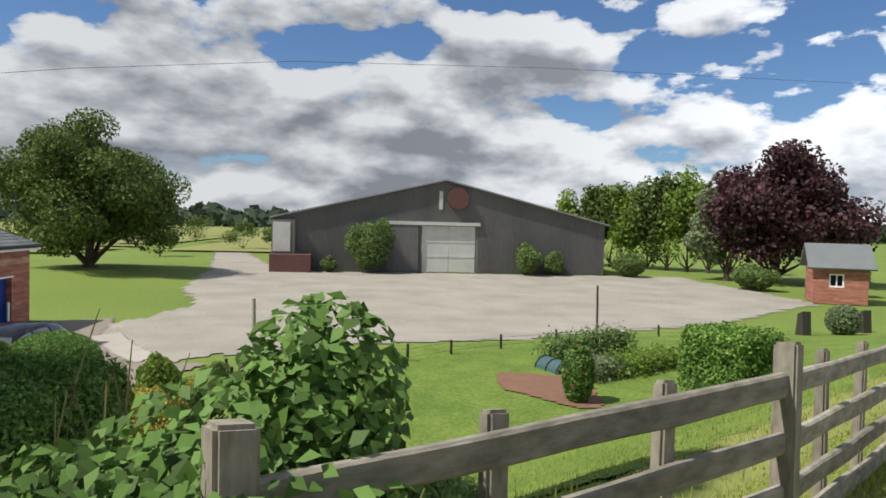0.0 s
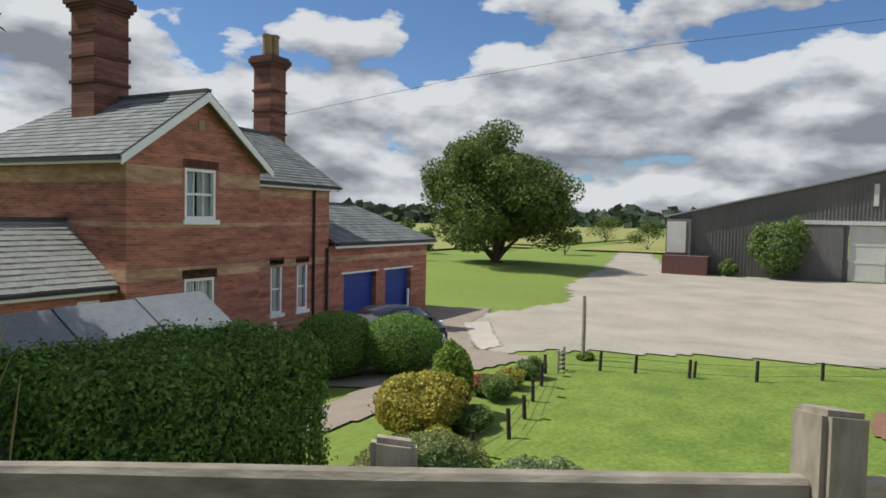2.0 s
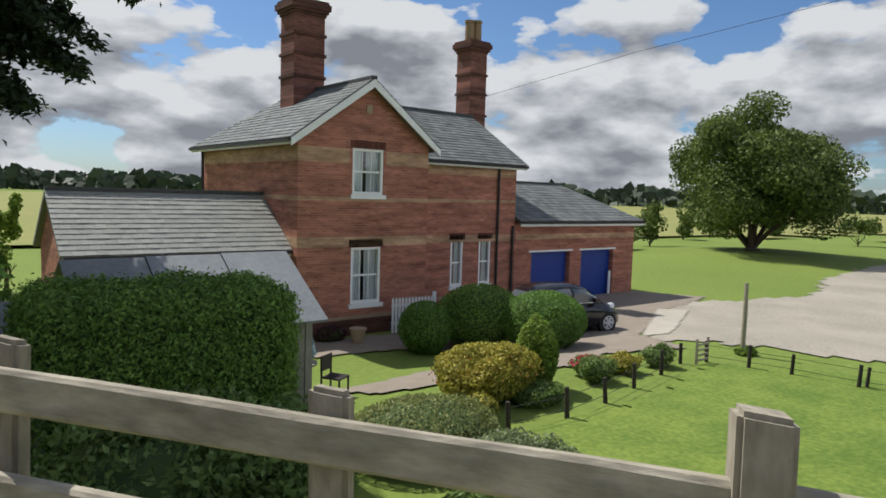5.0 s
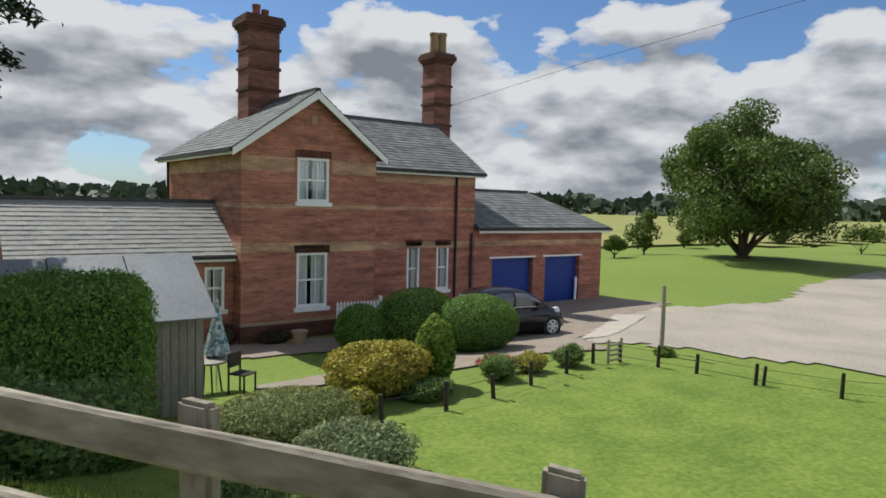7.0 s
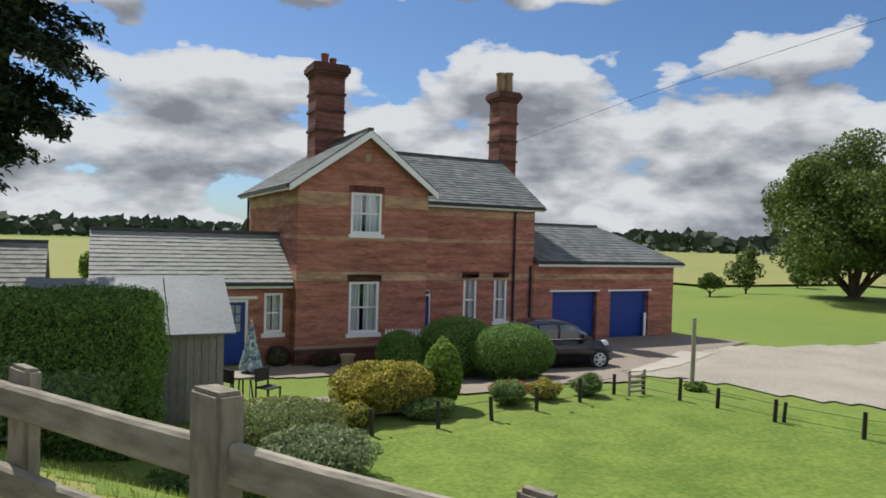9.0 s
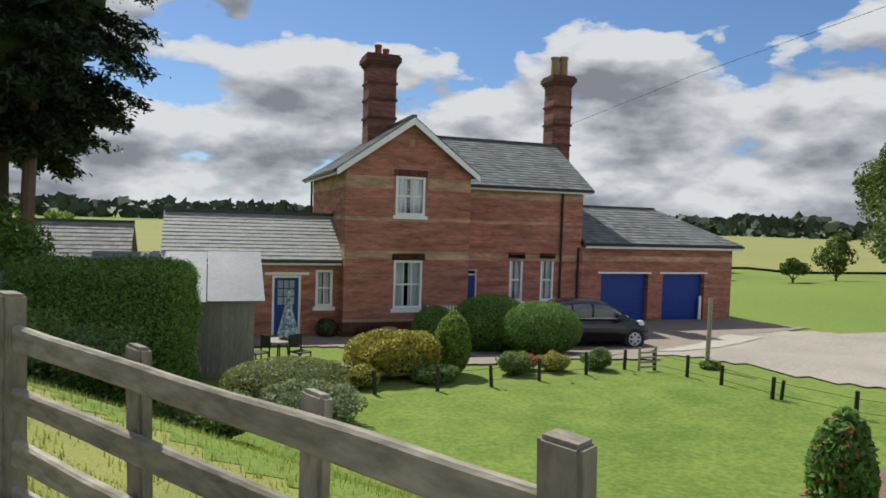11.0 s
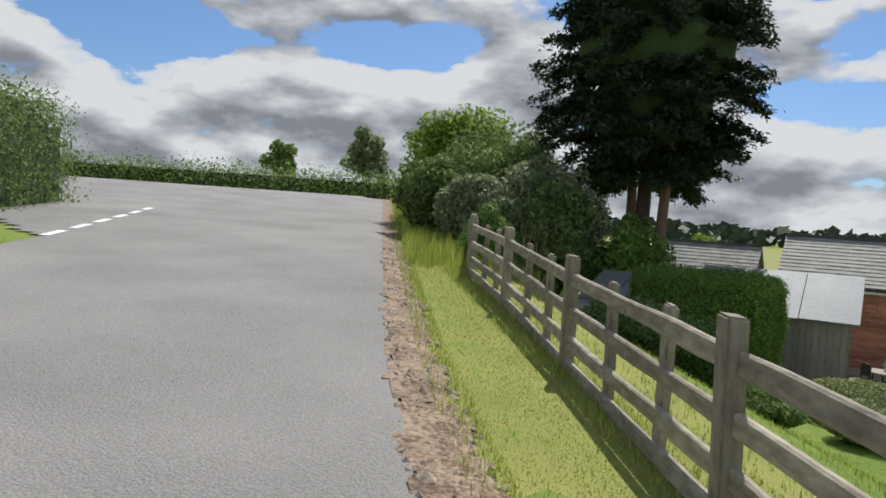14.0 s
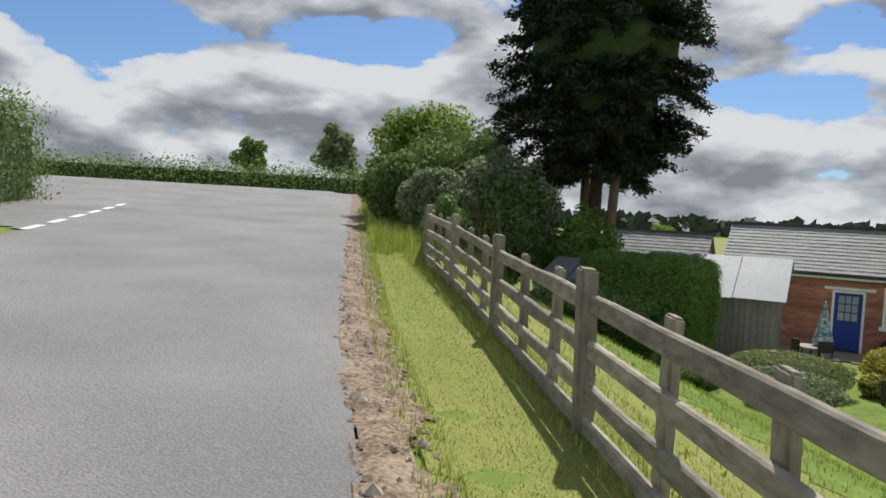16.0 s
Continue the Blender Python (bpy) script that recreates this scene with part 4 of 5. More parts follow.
def bush(name, x, y, r, leaves, size, material, label, category="bush", group="", z=None, slim=0.55, lumps=0, extra=None):
    g = ground_z(x, y) if z is None else z
    t = thing(name, (x, y, g - 0.03), label, category, group)
    k = 0.66 if lumps > 7 else 0.84
    core_blob("shade_core", (0, 0, r[2] * 0.95), (r[0] * k, r[1] * k, r[2] * k), t)
    P, N = shell(leaves, (0, 0, r[2]), np.array(r) * (0.86 if lumps > 7 else 1.0), 0.2 if lumps < 8 else 0.4)
    for i in range(lumps):
        d = RNG.normal(0, 1, 3)
        d[2] = abs(d[2])
        d /= np.linalg.norm(d)
        p, nn = shell(leaves // 10, (d[0] * r[0] * 0.8, d[1] * r[1] * 0.8, r[2] + d[2] * r[2] * 0.8), (r[0] * 0.34, r[1] * 0.34, r[2] * (0.36 if lumps < 8 else 0.46)), 0.75)
        P, N = np.concatenate([P, p]), np.concatenate([N, nn])
    ok = P[:, 2] > 0.02
    leaf_mesh("foliage", P[ok], N[ok], size, material, t, slim)
    if extra:
        k, m2, sz, lab, low = extra
        p, nn = shell(k, (0, 0, r[2]), (r[0] * 1.04, r[1] * 1.04, r[2] * 1.04), 0.08)
        ok = p[:, 2] > r[2] * low
        tagged(leaf_mesh("bloom", p[ok], nn[ok], sz, m2, t, 0.8, label=lab), kind="stuff")
    return t


def box_hedge(name, m, lx, ly, h, leaves, size, material, label, round_r=0.3, category="hedge", rag=0.05):
    """A clipped hedge lx by ly by h, its base at the pose m."""
    t = thing(name, m, label, category)
    # solid block in the shade colour fills the hedge behind its leaves
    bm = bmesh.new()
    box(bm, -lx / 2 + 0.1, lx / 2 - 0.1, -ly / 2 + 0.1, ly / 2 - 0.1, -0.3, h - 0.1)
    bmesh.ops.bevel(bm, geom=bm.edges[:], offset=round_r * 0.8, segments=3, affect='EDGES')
    part("shade_core", bm, L_CORE, t)
    area = np.array([lx * ly, lx * h, lx * h, ly * h, ly * h])
    cnt = (leaves * area / area.sum()).astype(int)
    P, N = [], []
    for f, n in enumerate(cnt):
        u, w = RNG.uniform(-0.5, 0.5, n), RNG.uniform(-0.5, 0.5, n)
        if f == 0:
            p = np.stack([u * lx, w * ly, np.full(n, h)], 1)
            q = (0, 0, 1)
        elif f < 3:
            sg = -1 if f == 1 else 1
            p = np.stack([u * lx, np.full(n, sg * ly / 2), (w + 0.5) * h], 1)
            q = (0, sg, 0)
        else:
            sg = -1 if f == 3 else 1
            p = np.stack([np.full(n, sg * lx / 2), u * ly, (w + 0.5) * h], 1)
            q = (sg, 0, 0)
        P.append(p)
        N.append(np.tile(np.array(q, float), (n, 1)))
    P, N = np.concatenate(P), np.concatenate(N)
    lim = np.array((lx / 2 - round_r, ly / 2 - round_r, h - round_r))
    inner = np.clip(P, (-lim[0], -lim[1], -1), lim)
    d = P - inner
    L = np.linalg.norm(d, axis=1)[:, None] + 1e-9
    P = inner + d / L * np.minimum(L, round_r)
    N = d / L
    wob = np.array([noise.noise(Vector(p) * 1.6) for p in P])
    P = P + N * (RNG.normal(0, rag, len(P))[:, None] + wob[:, None] * 0.1)
    leaf_mesh("foliage", P, N, size, material, t, 0.5, 0.6)
    return t


# garden hedge, clipped bushes and border shrubs
HZ = ground_z(-8, -9) - 0.05
box_hedge("garden_hedge", pose(-8.05, -8.85, HZ, 0, 0, -9), 3.05, 1.7, 3.12 - HZ, 70000, 0.055, L_HEDGE, "tall clipped dark green garden hedge", 0.35)
bush("ball_bush", 0.62, -3.0, (0.74, 0.74, 0.74), 11000, 0.055, L_PRIVET, "round clipped dark green bush before the house", group="clipped bushes")
bush("mound_bush", 3.45, -4.75, (1.3, 1.15, 0.84), 22000, 0.052, L_PRIVET, "large clipped rounded green bush by the drive", group="clipped bushes")
bush("mound_bush", 2.45, -3.2, (1.35, 1.2, 0.93), 22000, 0.052, L_HEDGE, "large clipped rounded dark bush behind another", group="clipped bushes")
bush("yellow_shrub", -2.15, -8.55, (1.2, 0.85, 0.50), 11000, 0.07, L_YELLOW, "golden yellow-green flowering shrub in the border", "shrub", lumps=16, extra=(420, L_ORANGE, 0.06, "orange flower clusters", 1.1))
bush("green_shrub", -1.5, -9.25, (0.55, 0.4, 0.22), 3000, 0.06, L_BUSH, "low green shrub at the foot of the golden one", "shrub", lumps=4)
bush("upright_conifer", -0.80, -8.5, (0.42, 0.42, 0.72), 7000, 0.075, L_LIGHT, "small upright variegated conifer in the border", "shrub", lumps=5)
bush("red_flowers", 1.0, -8.4, (0.5, 0.42, 0.22), 1600, 0.05, L_BUSH, "clump of bright red flowers", "flowers", lumps=9, extra=(420, L_RED, 0.07, "red flower heads", 1.15))
bush("yellow_flowers", 1.75, -8.7, (0.46, 0.4, 0.24), 1900, 0.05, L_YELLOW, "clump of pale yellow flowers in the border", "flowers", lumps=9)
bush("low_plant", 0.6, -8.9, (0.45, 0.4, 0.28), 1700, 0.055, L_BUSH, "low green border plant", "plant", lumps=9)
bush("low_plant", 2.9, -8.8, (0.42, 0.4, 0.26), 1700, 0.055, L_BUSH, "low green border plant", "plant", lumps=9)
bush("low_plant", -3.1, -9.4, (0.35, 0.3, 0.26), 700, 0.08, L_YELLOW, "small yellow border plant", "plant", lumps=3)
bush("grey_mound", -4.75, -10.0, (1.25, 0.95, 0.42), 11000, 0.05, L_OLIVE, "rounded olive-green mound shrub in the border", "shrub", lumps=2)
bush("dark_shrub", -6.2, -13.2, (0.8, 0.7, 0.32), 5200, 0.06, L_BUSH, "low grey-green straggly shrub on the bank", "shrub", lumps=12)
bush("dark_shrub", -4.6, -11.7, (0.95, 0.75, 0.36), 5200, 0.06, L_GREY, "low grey-green straggly shrub on the bank", "shrub", lumps=12)
bush("wall_plant", -2.3, -0.05, (0.4, 0.3, 0.35), 700, 0.08, L_COPPER, "dark red plant against the brick wall", "plant", lumps=3)
bush("wall_plant", -0.9, -0.5, (0.5, 0.3, 0.25), 700, 0.08, L_COPPER, "dark red plant against the brick wall", "plant", lumps=3)
bush("bank_shrub", -8.6, -12.3, (1.6, 1.0, 0.5), 4200, 0.08, L_BUSH, "low green shrub on the bank under the hedge", "shrub", lumps=8)

# vegetable garden
bed = tagged(patch("soil_bed", [(1.9, -15.9), (4.0, -16.1), (3.4, -18.4), (0.2, -17.9), (0.4, -17.2)], M_SOIL, 0.06, 0.12, 0.25), "bare red-brown vegetable bed", "soil", kind="structure")
bean = bush("bean_plant", 0.8, -17.4, (0.36, 0.36, 0.72), 3200, 0.11, L_VINE, "tall climbing bean plant with red flowers", "plant", lumps=5, extra=(90, L_RED, 0.05, "small red flowers", 0.6))
box_hedge("hedge_block", pose(0.9, -21.2, ground_z(0.9, -21.2) - 0.05, 0, 0, 20), 1.85, 1.5, 1.55, 9000, 0.1, L_HEDGE, "square clipped green hedge block on the lawn", 0.25)
for i, (px, py, lx) in enumerate(((6.4, -19.6, 3.6), (4.2, -20.4, 3.0), (3.4, -18.8, 1.6))):
    box_hedge("vegetable_row", pose(px, py, ground_z(px, py) - 0.03, 0, 0, -60), lx, 0.9, 0.75 if i == 0 else 0.5, 2600, 0.11, (L_BUSH, L_LIGHT, L_GREY)[i], "row of leafy green vegetables", 0.3, "vegetables", 0.12)
cov = thing("plant_cover", pose(4.3, -17.9, ground_z(4.3, -17.9), 0, 0, 20), "low teal plastic cover over a bed", "cover")
M_TEAL = mat("teal_plastic", (0.08, 0.14, 0.14), (0.05, 0.09, 0.09), 0.5, 2, 12, 0.2)
bm = bmesh.new()
prism(bm, [(0.35 * math.cos(i * math.pi / 8), 0.34 * math.sin(i * math.pi / 8)) for i in range(9)], -0.55, 0.55, "x")
part("cover_sheet", bm, M_TEAL, cov)
for px in (-0.5, 0.0, 0.5):
    bm = bmesh.new()
    for i in range(8):
        cyl(bm, (px, 0.37 * math.cos(i * math.pi / 8), 0.36 * math.sin(i * math.pi / 8)), (px, 0.37 * math.cos((i + 1) * math.pi / 8), 0.36 * math.sin((i + 1) * math.pi / 8)), 0.015, None, 6)
    part("hoop", bm, M_BLACK, cov)

# bushes and trees by the lane
vine = thing("vine_shrub", (-12.15, -11.95, ground_z(-12.15, -11.95)), "leafy climbing shrub over the fence end", "shrub")
VZ = 4.40 - ground_z(-12.15, -11.95)
P, N = [], []
for c, r, n in (((0, 0, VZ - 0.75), (0.62, 0.6, 0.5), 800), ((0.1, -0.25, VZ - 0.36), (0.26, 0.3, 0.36), 380), ((-0.1, 0.45, VZ - 0.85), (0.5, 0.55, 0.42), 650), ((0.0, 0.0, VZ - 1.5), (0.75, 0.9, 0.7), 900), ((0.1, -0.5, VZ - 0.95), (0.35, 0.35, 0.3), 260), ((-0.1, 1.0, VZ - 1.0), (0.5, 0.5, 0.45), 420), ((-0.55, 0.2, VZ - 1.0), (0.3, 0.5, 0.4), 330), ((-0.5, 0.9, VZ - 1.15), (0.3, 0.5, 0.4), 260)):
    p, nn = shell(int(n * 3.4), c, r, 0.6)
    P.append(p)
    N.append(nn * np.array((1, 1, 0.6)) + np.array((-0.3, 0, 0.6)))
core_blob("shade_core", (0, 0.1, VZ - 1.3), (0.5, 0.75, 0.85), vine)
leaf_mesh("foliage", np.concatenate(P), np.concatenate(N), 0.062, L_VINE, vine, 0.68, 0.6, down=0.8)
for i in range(9):
    bm = bmesh.new()
    a = i * 0.7
    limb(bm, Vector((0.2 * math.cos(a), 0.3 * math.sin(a), VZ - 1.2)), Vector((0.5 * math.cos(a), 0.6 * math.sin(a), 1)).normalized(), 0.75, 0.008, 0)
    part("stem", bm, L_DRY, vine)

conifer = thing("conifer", (-10.95, -4.7, ground_z(-10.95, -4.7) - 0.05), "tall dark green conifer beside the lane", "tree")
bm = bmesh.new()
cyl(bm, (0, 0, 0), (0.1, 0, 8), 0.26, 0.18, 10)
cyl(bm, (0.1, 0, 8), (0, 0, 16), 0.18, 0.04, 8)
part("trunk", bm, M_BARK, conifer)
P, N = [], []
bm = bmesh.new()
for i in range(300):
    z = 5.4 + 11.2 * (i + random.random()) / 300
    a = random.uniform(0, 2 * math.pi)
    k = (z - 5.4) / 11.2
    reach = (1.9 + 1.85 * math.sin(min(1.0, k * 2.6) * math.pi * 0.5)) * (1 - 0.72 * max(0, k - 0.4) / 0.6) * random.uniform(0.62, 1.0)
    rise, droop = random.uniform(-0.05, 0.3), random.uniform(0.3, 0.9)
    ca, sa = math.cos(a), math.sin(a)
    # a branch carries flat fans of drooping sprays that shorten towards its tip
    for j in range(16):
        u = 0.25 + 0.75 * (j + random.random()) / 16
        base = np.array((ca * u * reach, sa * u * reach, z + rise * reach * u - droop * reach * u ** 2.2 * 0.55))
        side = random.choice((-1, 1))
        fan = a + side * random.uniform(0.2, 1.0)
        fl = (0.75 - 0.4 * u) * random.uniform(0.7, 1.3)
        n = 42
        w = RNG.random(n) ** 0.8
        q = base + np.stack([math.cos(fan) * w * fl, math.sin(fan) * w * fl, -0.35 * fl * w ** 1.5], 1)
        q += RNG.normal(0, 1, (n, 3)) * np.array((0.10, 0.10, 0.08))
        P.append(q)
        N.append(np.tile(np.array((0.3 * ca, 0.3 * sa, 0.9)), (n, 1)))
    if i % 3 == 0:
        cyl(bm, (0, 0, z), (ca * reach * 0.8, sa * reach * 0.8, z + rise * reach * 0.6 - droop * reach * 0.25), 0.05, 0.012, 6)
part("branches", bm, M_BARK, conifer)
for cz, cr in ((7.6, 1.8), (9.2, 2.3), (11.0, 2.1), (12.8, 1.6), (14.2, 1.0)):
    core_blob("shade_core", (0, 0, cz), (cr, cr, 1.3), conifer)
leaf_mesh("crown", np.concatenate(P), np.concatenate(N), 0.17, L_CONIF, conifer, 0.42, 0.55, down=0.5)
for dx, dy in ((0.55, -0.25), (-0.35, 0.4)):
    bm = bmesh.new()
    cyl(bm, (dx, dy, 0), (dx * 1.6, dy * 1.6, 7.5), 0.2, 0.12, 9)
    part("trunk", bm, M_TRUNK, conifer, "bare reddish-brown second trunk")
tree("hawthorn", -18.6, -3.2, 5.8, 2.9, 1.0, 15000, 0.17, L_LIGHT, "tall bright green hawthorn by the lane", "tree", 30, 0.12, 0.8)
for px, py, r, m2, lab in ((-15.4, -5.6, (2.1, 2.0, 2.3), L_BUSH, "large green bush behind the fence"), (-13.0, -7.2, (1.8, 1.7, 1.95), L_GREY, "grey-green bush behind the fence"), (-12.4, -7.9, (1.35, 1.3, 1.6), L_BUSH, "dense dark bush under the conifer"), (-10.7, -6.4, (1.3, 1.2, 1.85), L_HEDGE, "dense dark bush under the conifer"), (-16.4, -7.9, (1.25, 1.1, 1.15), L_BUSH, "green rounded roadside bush"), (-14.0, -9.4, (1.15, 1.0, 1.0), L_GREY, "pale weedy bush at the fence end"), (-20.5, -0.6, (2.0, 2.0, 2.0), L_BUSH, "large green bush behind the fence")):
    bush("roadside_bush", px, py, r, 7500, 0.13, m2, lab, group="roadside bushes", lumps=20)
L0, L1 = sv(-10.0, -30.7), sv(18, -30.0)
lmx, lmy = (L0[0] + L1[0]) / 2, (L0[1] + L1[1]) / 2
box_hedge("lane_hedge", pose(lmx, lmy, ground_z(lmx, lmy) - 0.6, -3.2, 0, math.degrees(math.atan2(L1[1] - L0[1], L1[0] - L0[0])) - 90) @ pose(0, 0, 0, 0, 0, 90), 25.5, 2.2, 3.9, 46000, 0.12, L_BUSH, "tall rough green hedge beside the lane", 1.0, rag=0.3)
F0, F1 = sv(-36, -95), sv(-33, -17)
fmx, fmy = (F0[0] + F1[0]) / 2, (F0[1] + F1[1]) / 2
box_hedge("far_hedge", pose(fmx, fmy, ground_z(fmx, fmy) - 0.1, 0, 0, math.degrees(math.atan2(F1[1] - F0[1], F1[0] - F0[0]))), 78, 2.4, 1.35, 40000, 0.2, L_BUSH, "long rough field hedge across the junction", 0.6, rag=0.42)
tree("thorn_tree", -38.5, 16.0, 6.6, 2.6, 1.0, 5000, 0.3, L_GREY, "grey-green tree beyond the bend", "tree", 18, 0.15)
tree("thorn_tree", -52.0, 20.0, 6.0, 2.2, 0.8, 3000, 0.35, L_BUSH, "small round tree on the skyline", "tree", 12, 0.15)
tree("field_tree", -13.5, 18, 4.6, 1.6, 0.8, 3000, 0.2, L_LIGHT, "small bright green tree behind the house", "tree", 12, 0.1)
tree("field_tree", -7.3, 14.0, 4.4, 1.0, 0.6, 1800, 0.18, L_LIGHT, "small bright green tree behind the low wing", "tree", 9, 0.08)

# trees of the yard and fields
tree("oak_tree", 42.3, 9.0, 12.8, 7.9, 0.2, 90000, 0.25, L_TREE, "broad full-crowned green tree on the grass", "tree", 75, 0.55, 0.9, gaps=0.27)
for px, py, h, r in ((35.5, 16.2, 2.3, 1.2), (42.5, 18.5, 4.4, 1.6), (33, 21, 1.8, 0.8), (60, 26, 3.5, 1.6), (72, 12, 4.0, 2.0), (95, 6, 5.0, 3.0), (110, 3, 4.5, 2.6), (78, 24, 3.5, 2.0), (124, 20, 6.0, 4.0)):
    tree("field_bush", px, py, h, r, 0.3, 1500, 0.28, L_TREE, "small green bush in the field", "bush", 8, 0.08, group="field bushes", gaps=0.45)
for i in range(9):
    px, py = 70 - i * 1.8, -39.8 - i * 1.6
    tree("yard_tree", px, py, random.uniform(11.5, 14.0), random.uniform(2.8, 3.6), 0.4, 4200, 0.42, L_TREE if i % 3 else L_LIGHT, "tall green tree in a row beside the yard", "tree", 14, 0.2, 0.7, group="yard trees", gaps=0.4)
tree("willow", 46.5, -47.0, 9.8, 4.2, 0.8, 9000, 0.38, L_GREY, "grey-green drooping tree beside the yard", "tree", 24, 0.25)
tree("copper_beech", 44.5, -50.6, 13.9, 7.4, 0.6, 24000, 0.42, L_COPPER, "large dark purple-leaved beech", "tree", 50, 0.4)
tree("yard_tree", 44, -68, 9, 5, 0.8, 6000, 0.5, L_LIGHT, "bright green tree behind the brick hut", "tree", 16, 0.2)
for px, py, r in ((49.2, -13.2, (2.4, 2.2, 2.6)), (49.4, -28.3, (2.1, 1.2, 1.5)), (49.6, -31.0, (1.6, 1.0, 1.1)), (49.5, -38.6, (2.2, 1.6, 1.1)), (49.6, -9.4, (0.9, 0.7, 0.7)), (37, -44, (2.2, 1.6, 1.0)), (33, -49, (1.8, 1.8, 1.6)), (20.8, -44.5, (1.4, 1.2, 1.0))):
    bush("yard_bush", px, py, r, 3200, 0.24, L_BUSH, "rough green bush at the yard edge", group="yard bushes", lumps=8)

# far belts of woodland
V, Nn = [], []
for i in range(15000):
    a = 2 * math.pi * RNG.random()
    d = 430 + 90 * RNG.random()
    hh = 11 + 4.5 * noise.noise((math.cos(a) * 22, math.sin(a) * 22, 0)) + 2.5 * noise.noise((math.cos(a) * 90, math.sin(a) * 90, 4))
    V.append((d * math.cos(a), d * math.sin(a), hh * RNG.random() ** 0.7))
    Nn.append((-math.cos(a), -math.sin(a), 0.5))
woods = thing("far_woods", (0, 0, 0), "dark belt of distant woodland", "woods", kind="stuff")
leaf_mesh("tree_belt", np.array(V), np.array(Nn), 7.0, L_WOODS, woods, 0.8, 0.5)

# ---- post and rail fence ----
FENCE = [(-12.55, -11.99, 2.95), (-11.057, -14.577, 2.905), (-9.096, -16.907, 2.735), (-7.188, -19.278, 2.525), (-5.333, -21.692, 2.405), (-3.48, -24.1, 2.27), (-1.6, -26.5, 2.12), (0.26, -28.9, 1.97), (2.1, -31.3, 1.81)]


def beam(p0, p1, w, h, seed=0, cut=5):
    """A sawn rail from p0 to p1, w thick and h high, with chamfered, uneven edges; local to p0."""
    d = p1 - p0
    length = d.length
    vs, fs = [], []
    c = 0.012
    prof = [(-w / 2 + c, -h / 2), (w / 2 - c, -h / 2), (w / 2, -h / 2 + c), (w / 2, h / 2 - c), (w / 2 - c, h / 2), (-w / 2 + c, h / 2), (-w / 2, h / 2 - c), (-w / 2, -h / 2 + c)]
    for i in range(cut + 1):
        x = length * i / cut
        for a, b in prof:
            q = noise.noise((x * 1.3 + seed * 7, a * 9, b * 9))
            vs.append((x, a + 0.006 * q, b + 0.012 * q + 0.012 * noise.noise((x * 0.8, seed * 3.1, 0))))
    for i in range(cut):
        for j in range(8):
            fs.append((i * 8 + j, i * 8 + (j + 1) % 8, (i + 1) * 8 + (j + 1) % 8, (i + 1) * 8 + j))
    fs += [tuple(range(7, -1, -1)), tuple(range(cut * 8, cut * 8 + 8))]
    x = d.normalized()
    y = Vector((0, 0, 1)).cross(x).normalized()
    z = x.cross(y)
    m = Matrix((x, y, z)).transposed().to_4x4()
    m.translation = p0
    return vs, fs, m


def post_mesh(bm, w, d, h, below=0.2):
    box(bm, -w / 2, w / 2, -d / 2, d / 2, -below, h)
    bmesh.ops.bevel(bm, geom=[e for e in bm.edges if abs(e.verts[0].co.z - e.verts[1].co.z) > 0.1 or e.verts[0].co.z > 0], offset=0.014, segments=2, affect='EDGES')
    for v in bm.verts:
        if v.co.z > 0.5:
            v.co.z -= 0.014 * (v.co.x / w) + 0.012 * (v.co.y / d)
        v.co.x += 0.008 * noise.noise(v.co * 3)
        v.co.y += 0.008 * noise.noise(v.co * 3 + Vector((5, 0, 0)))


RAILS = (0.13, 0.36, 0.64, 0.945)
fence = thing("fence", (0, 0, 0), "weathered grey timber post and rail fence along the verge", "fence")
for i, at in enumerate(FENCE):
    p = Vector(at)
    near = Vector(FENCE[min(i + 1, len(FENCE) - 1)]) - Vector(FENCE[min(i, len(FENCE) - 2)])
    yaw = math.degrees(math.atan2(near.y, near.x))
    bm = bmesh.new()
    post_mesh(bm, 0.125, 0.12, 1.17)
    part("post", bm, M_WOODP, fence, m=pose(p.x, p.y, p.z, random.uniform(-1.2, 1.2), random.uniform(-1.2, 1.2), yaw))
    if i == len(FENCE) - 1:
        break
    q = Vector(FENCE[i + 1])
    d = (q - p).normalized()
    side = Vector((-d.y, d.x, 0)) * 0.075
    for j, rz in enumerate(RAILS):
        up = Vector((0, 0, rz))
        vs, fs, m = beam(p + up + d * 0.055, q + up - d * 0.055, 0.05, 0.125, i * 4 + j, 9)
        raw("rail", vs, fs, M_WOOD, fence, m=m)
    for k in (1, 2):
        r = p.lerp(q, k / 3) + side
        bm = bmesh.new()
        post_mesh(bm, 0.105, 0.07, 1.06)
        part("prick_post", bm, M_WOODP, fence, m=pose(r.x, r.y, r.z, random.uniform(-1.5, 1.5), random.uniform(-1.5, 1.5), yaw))

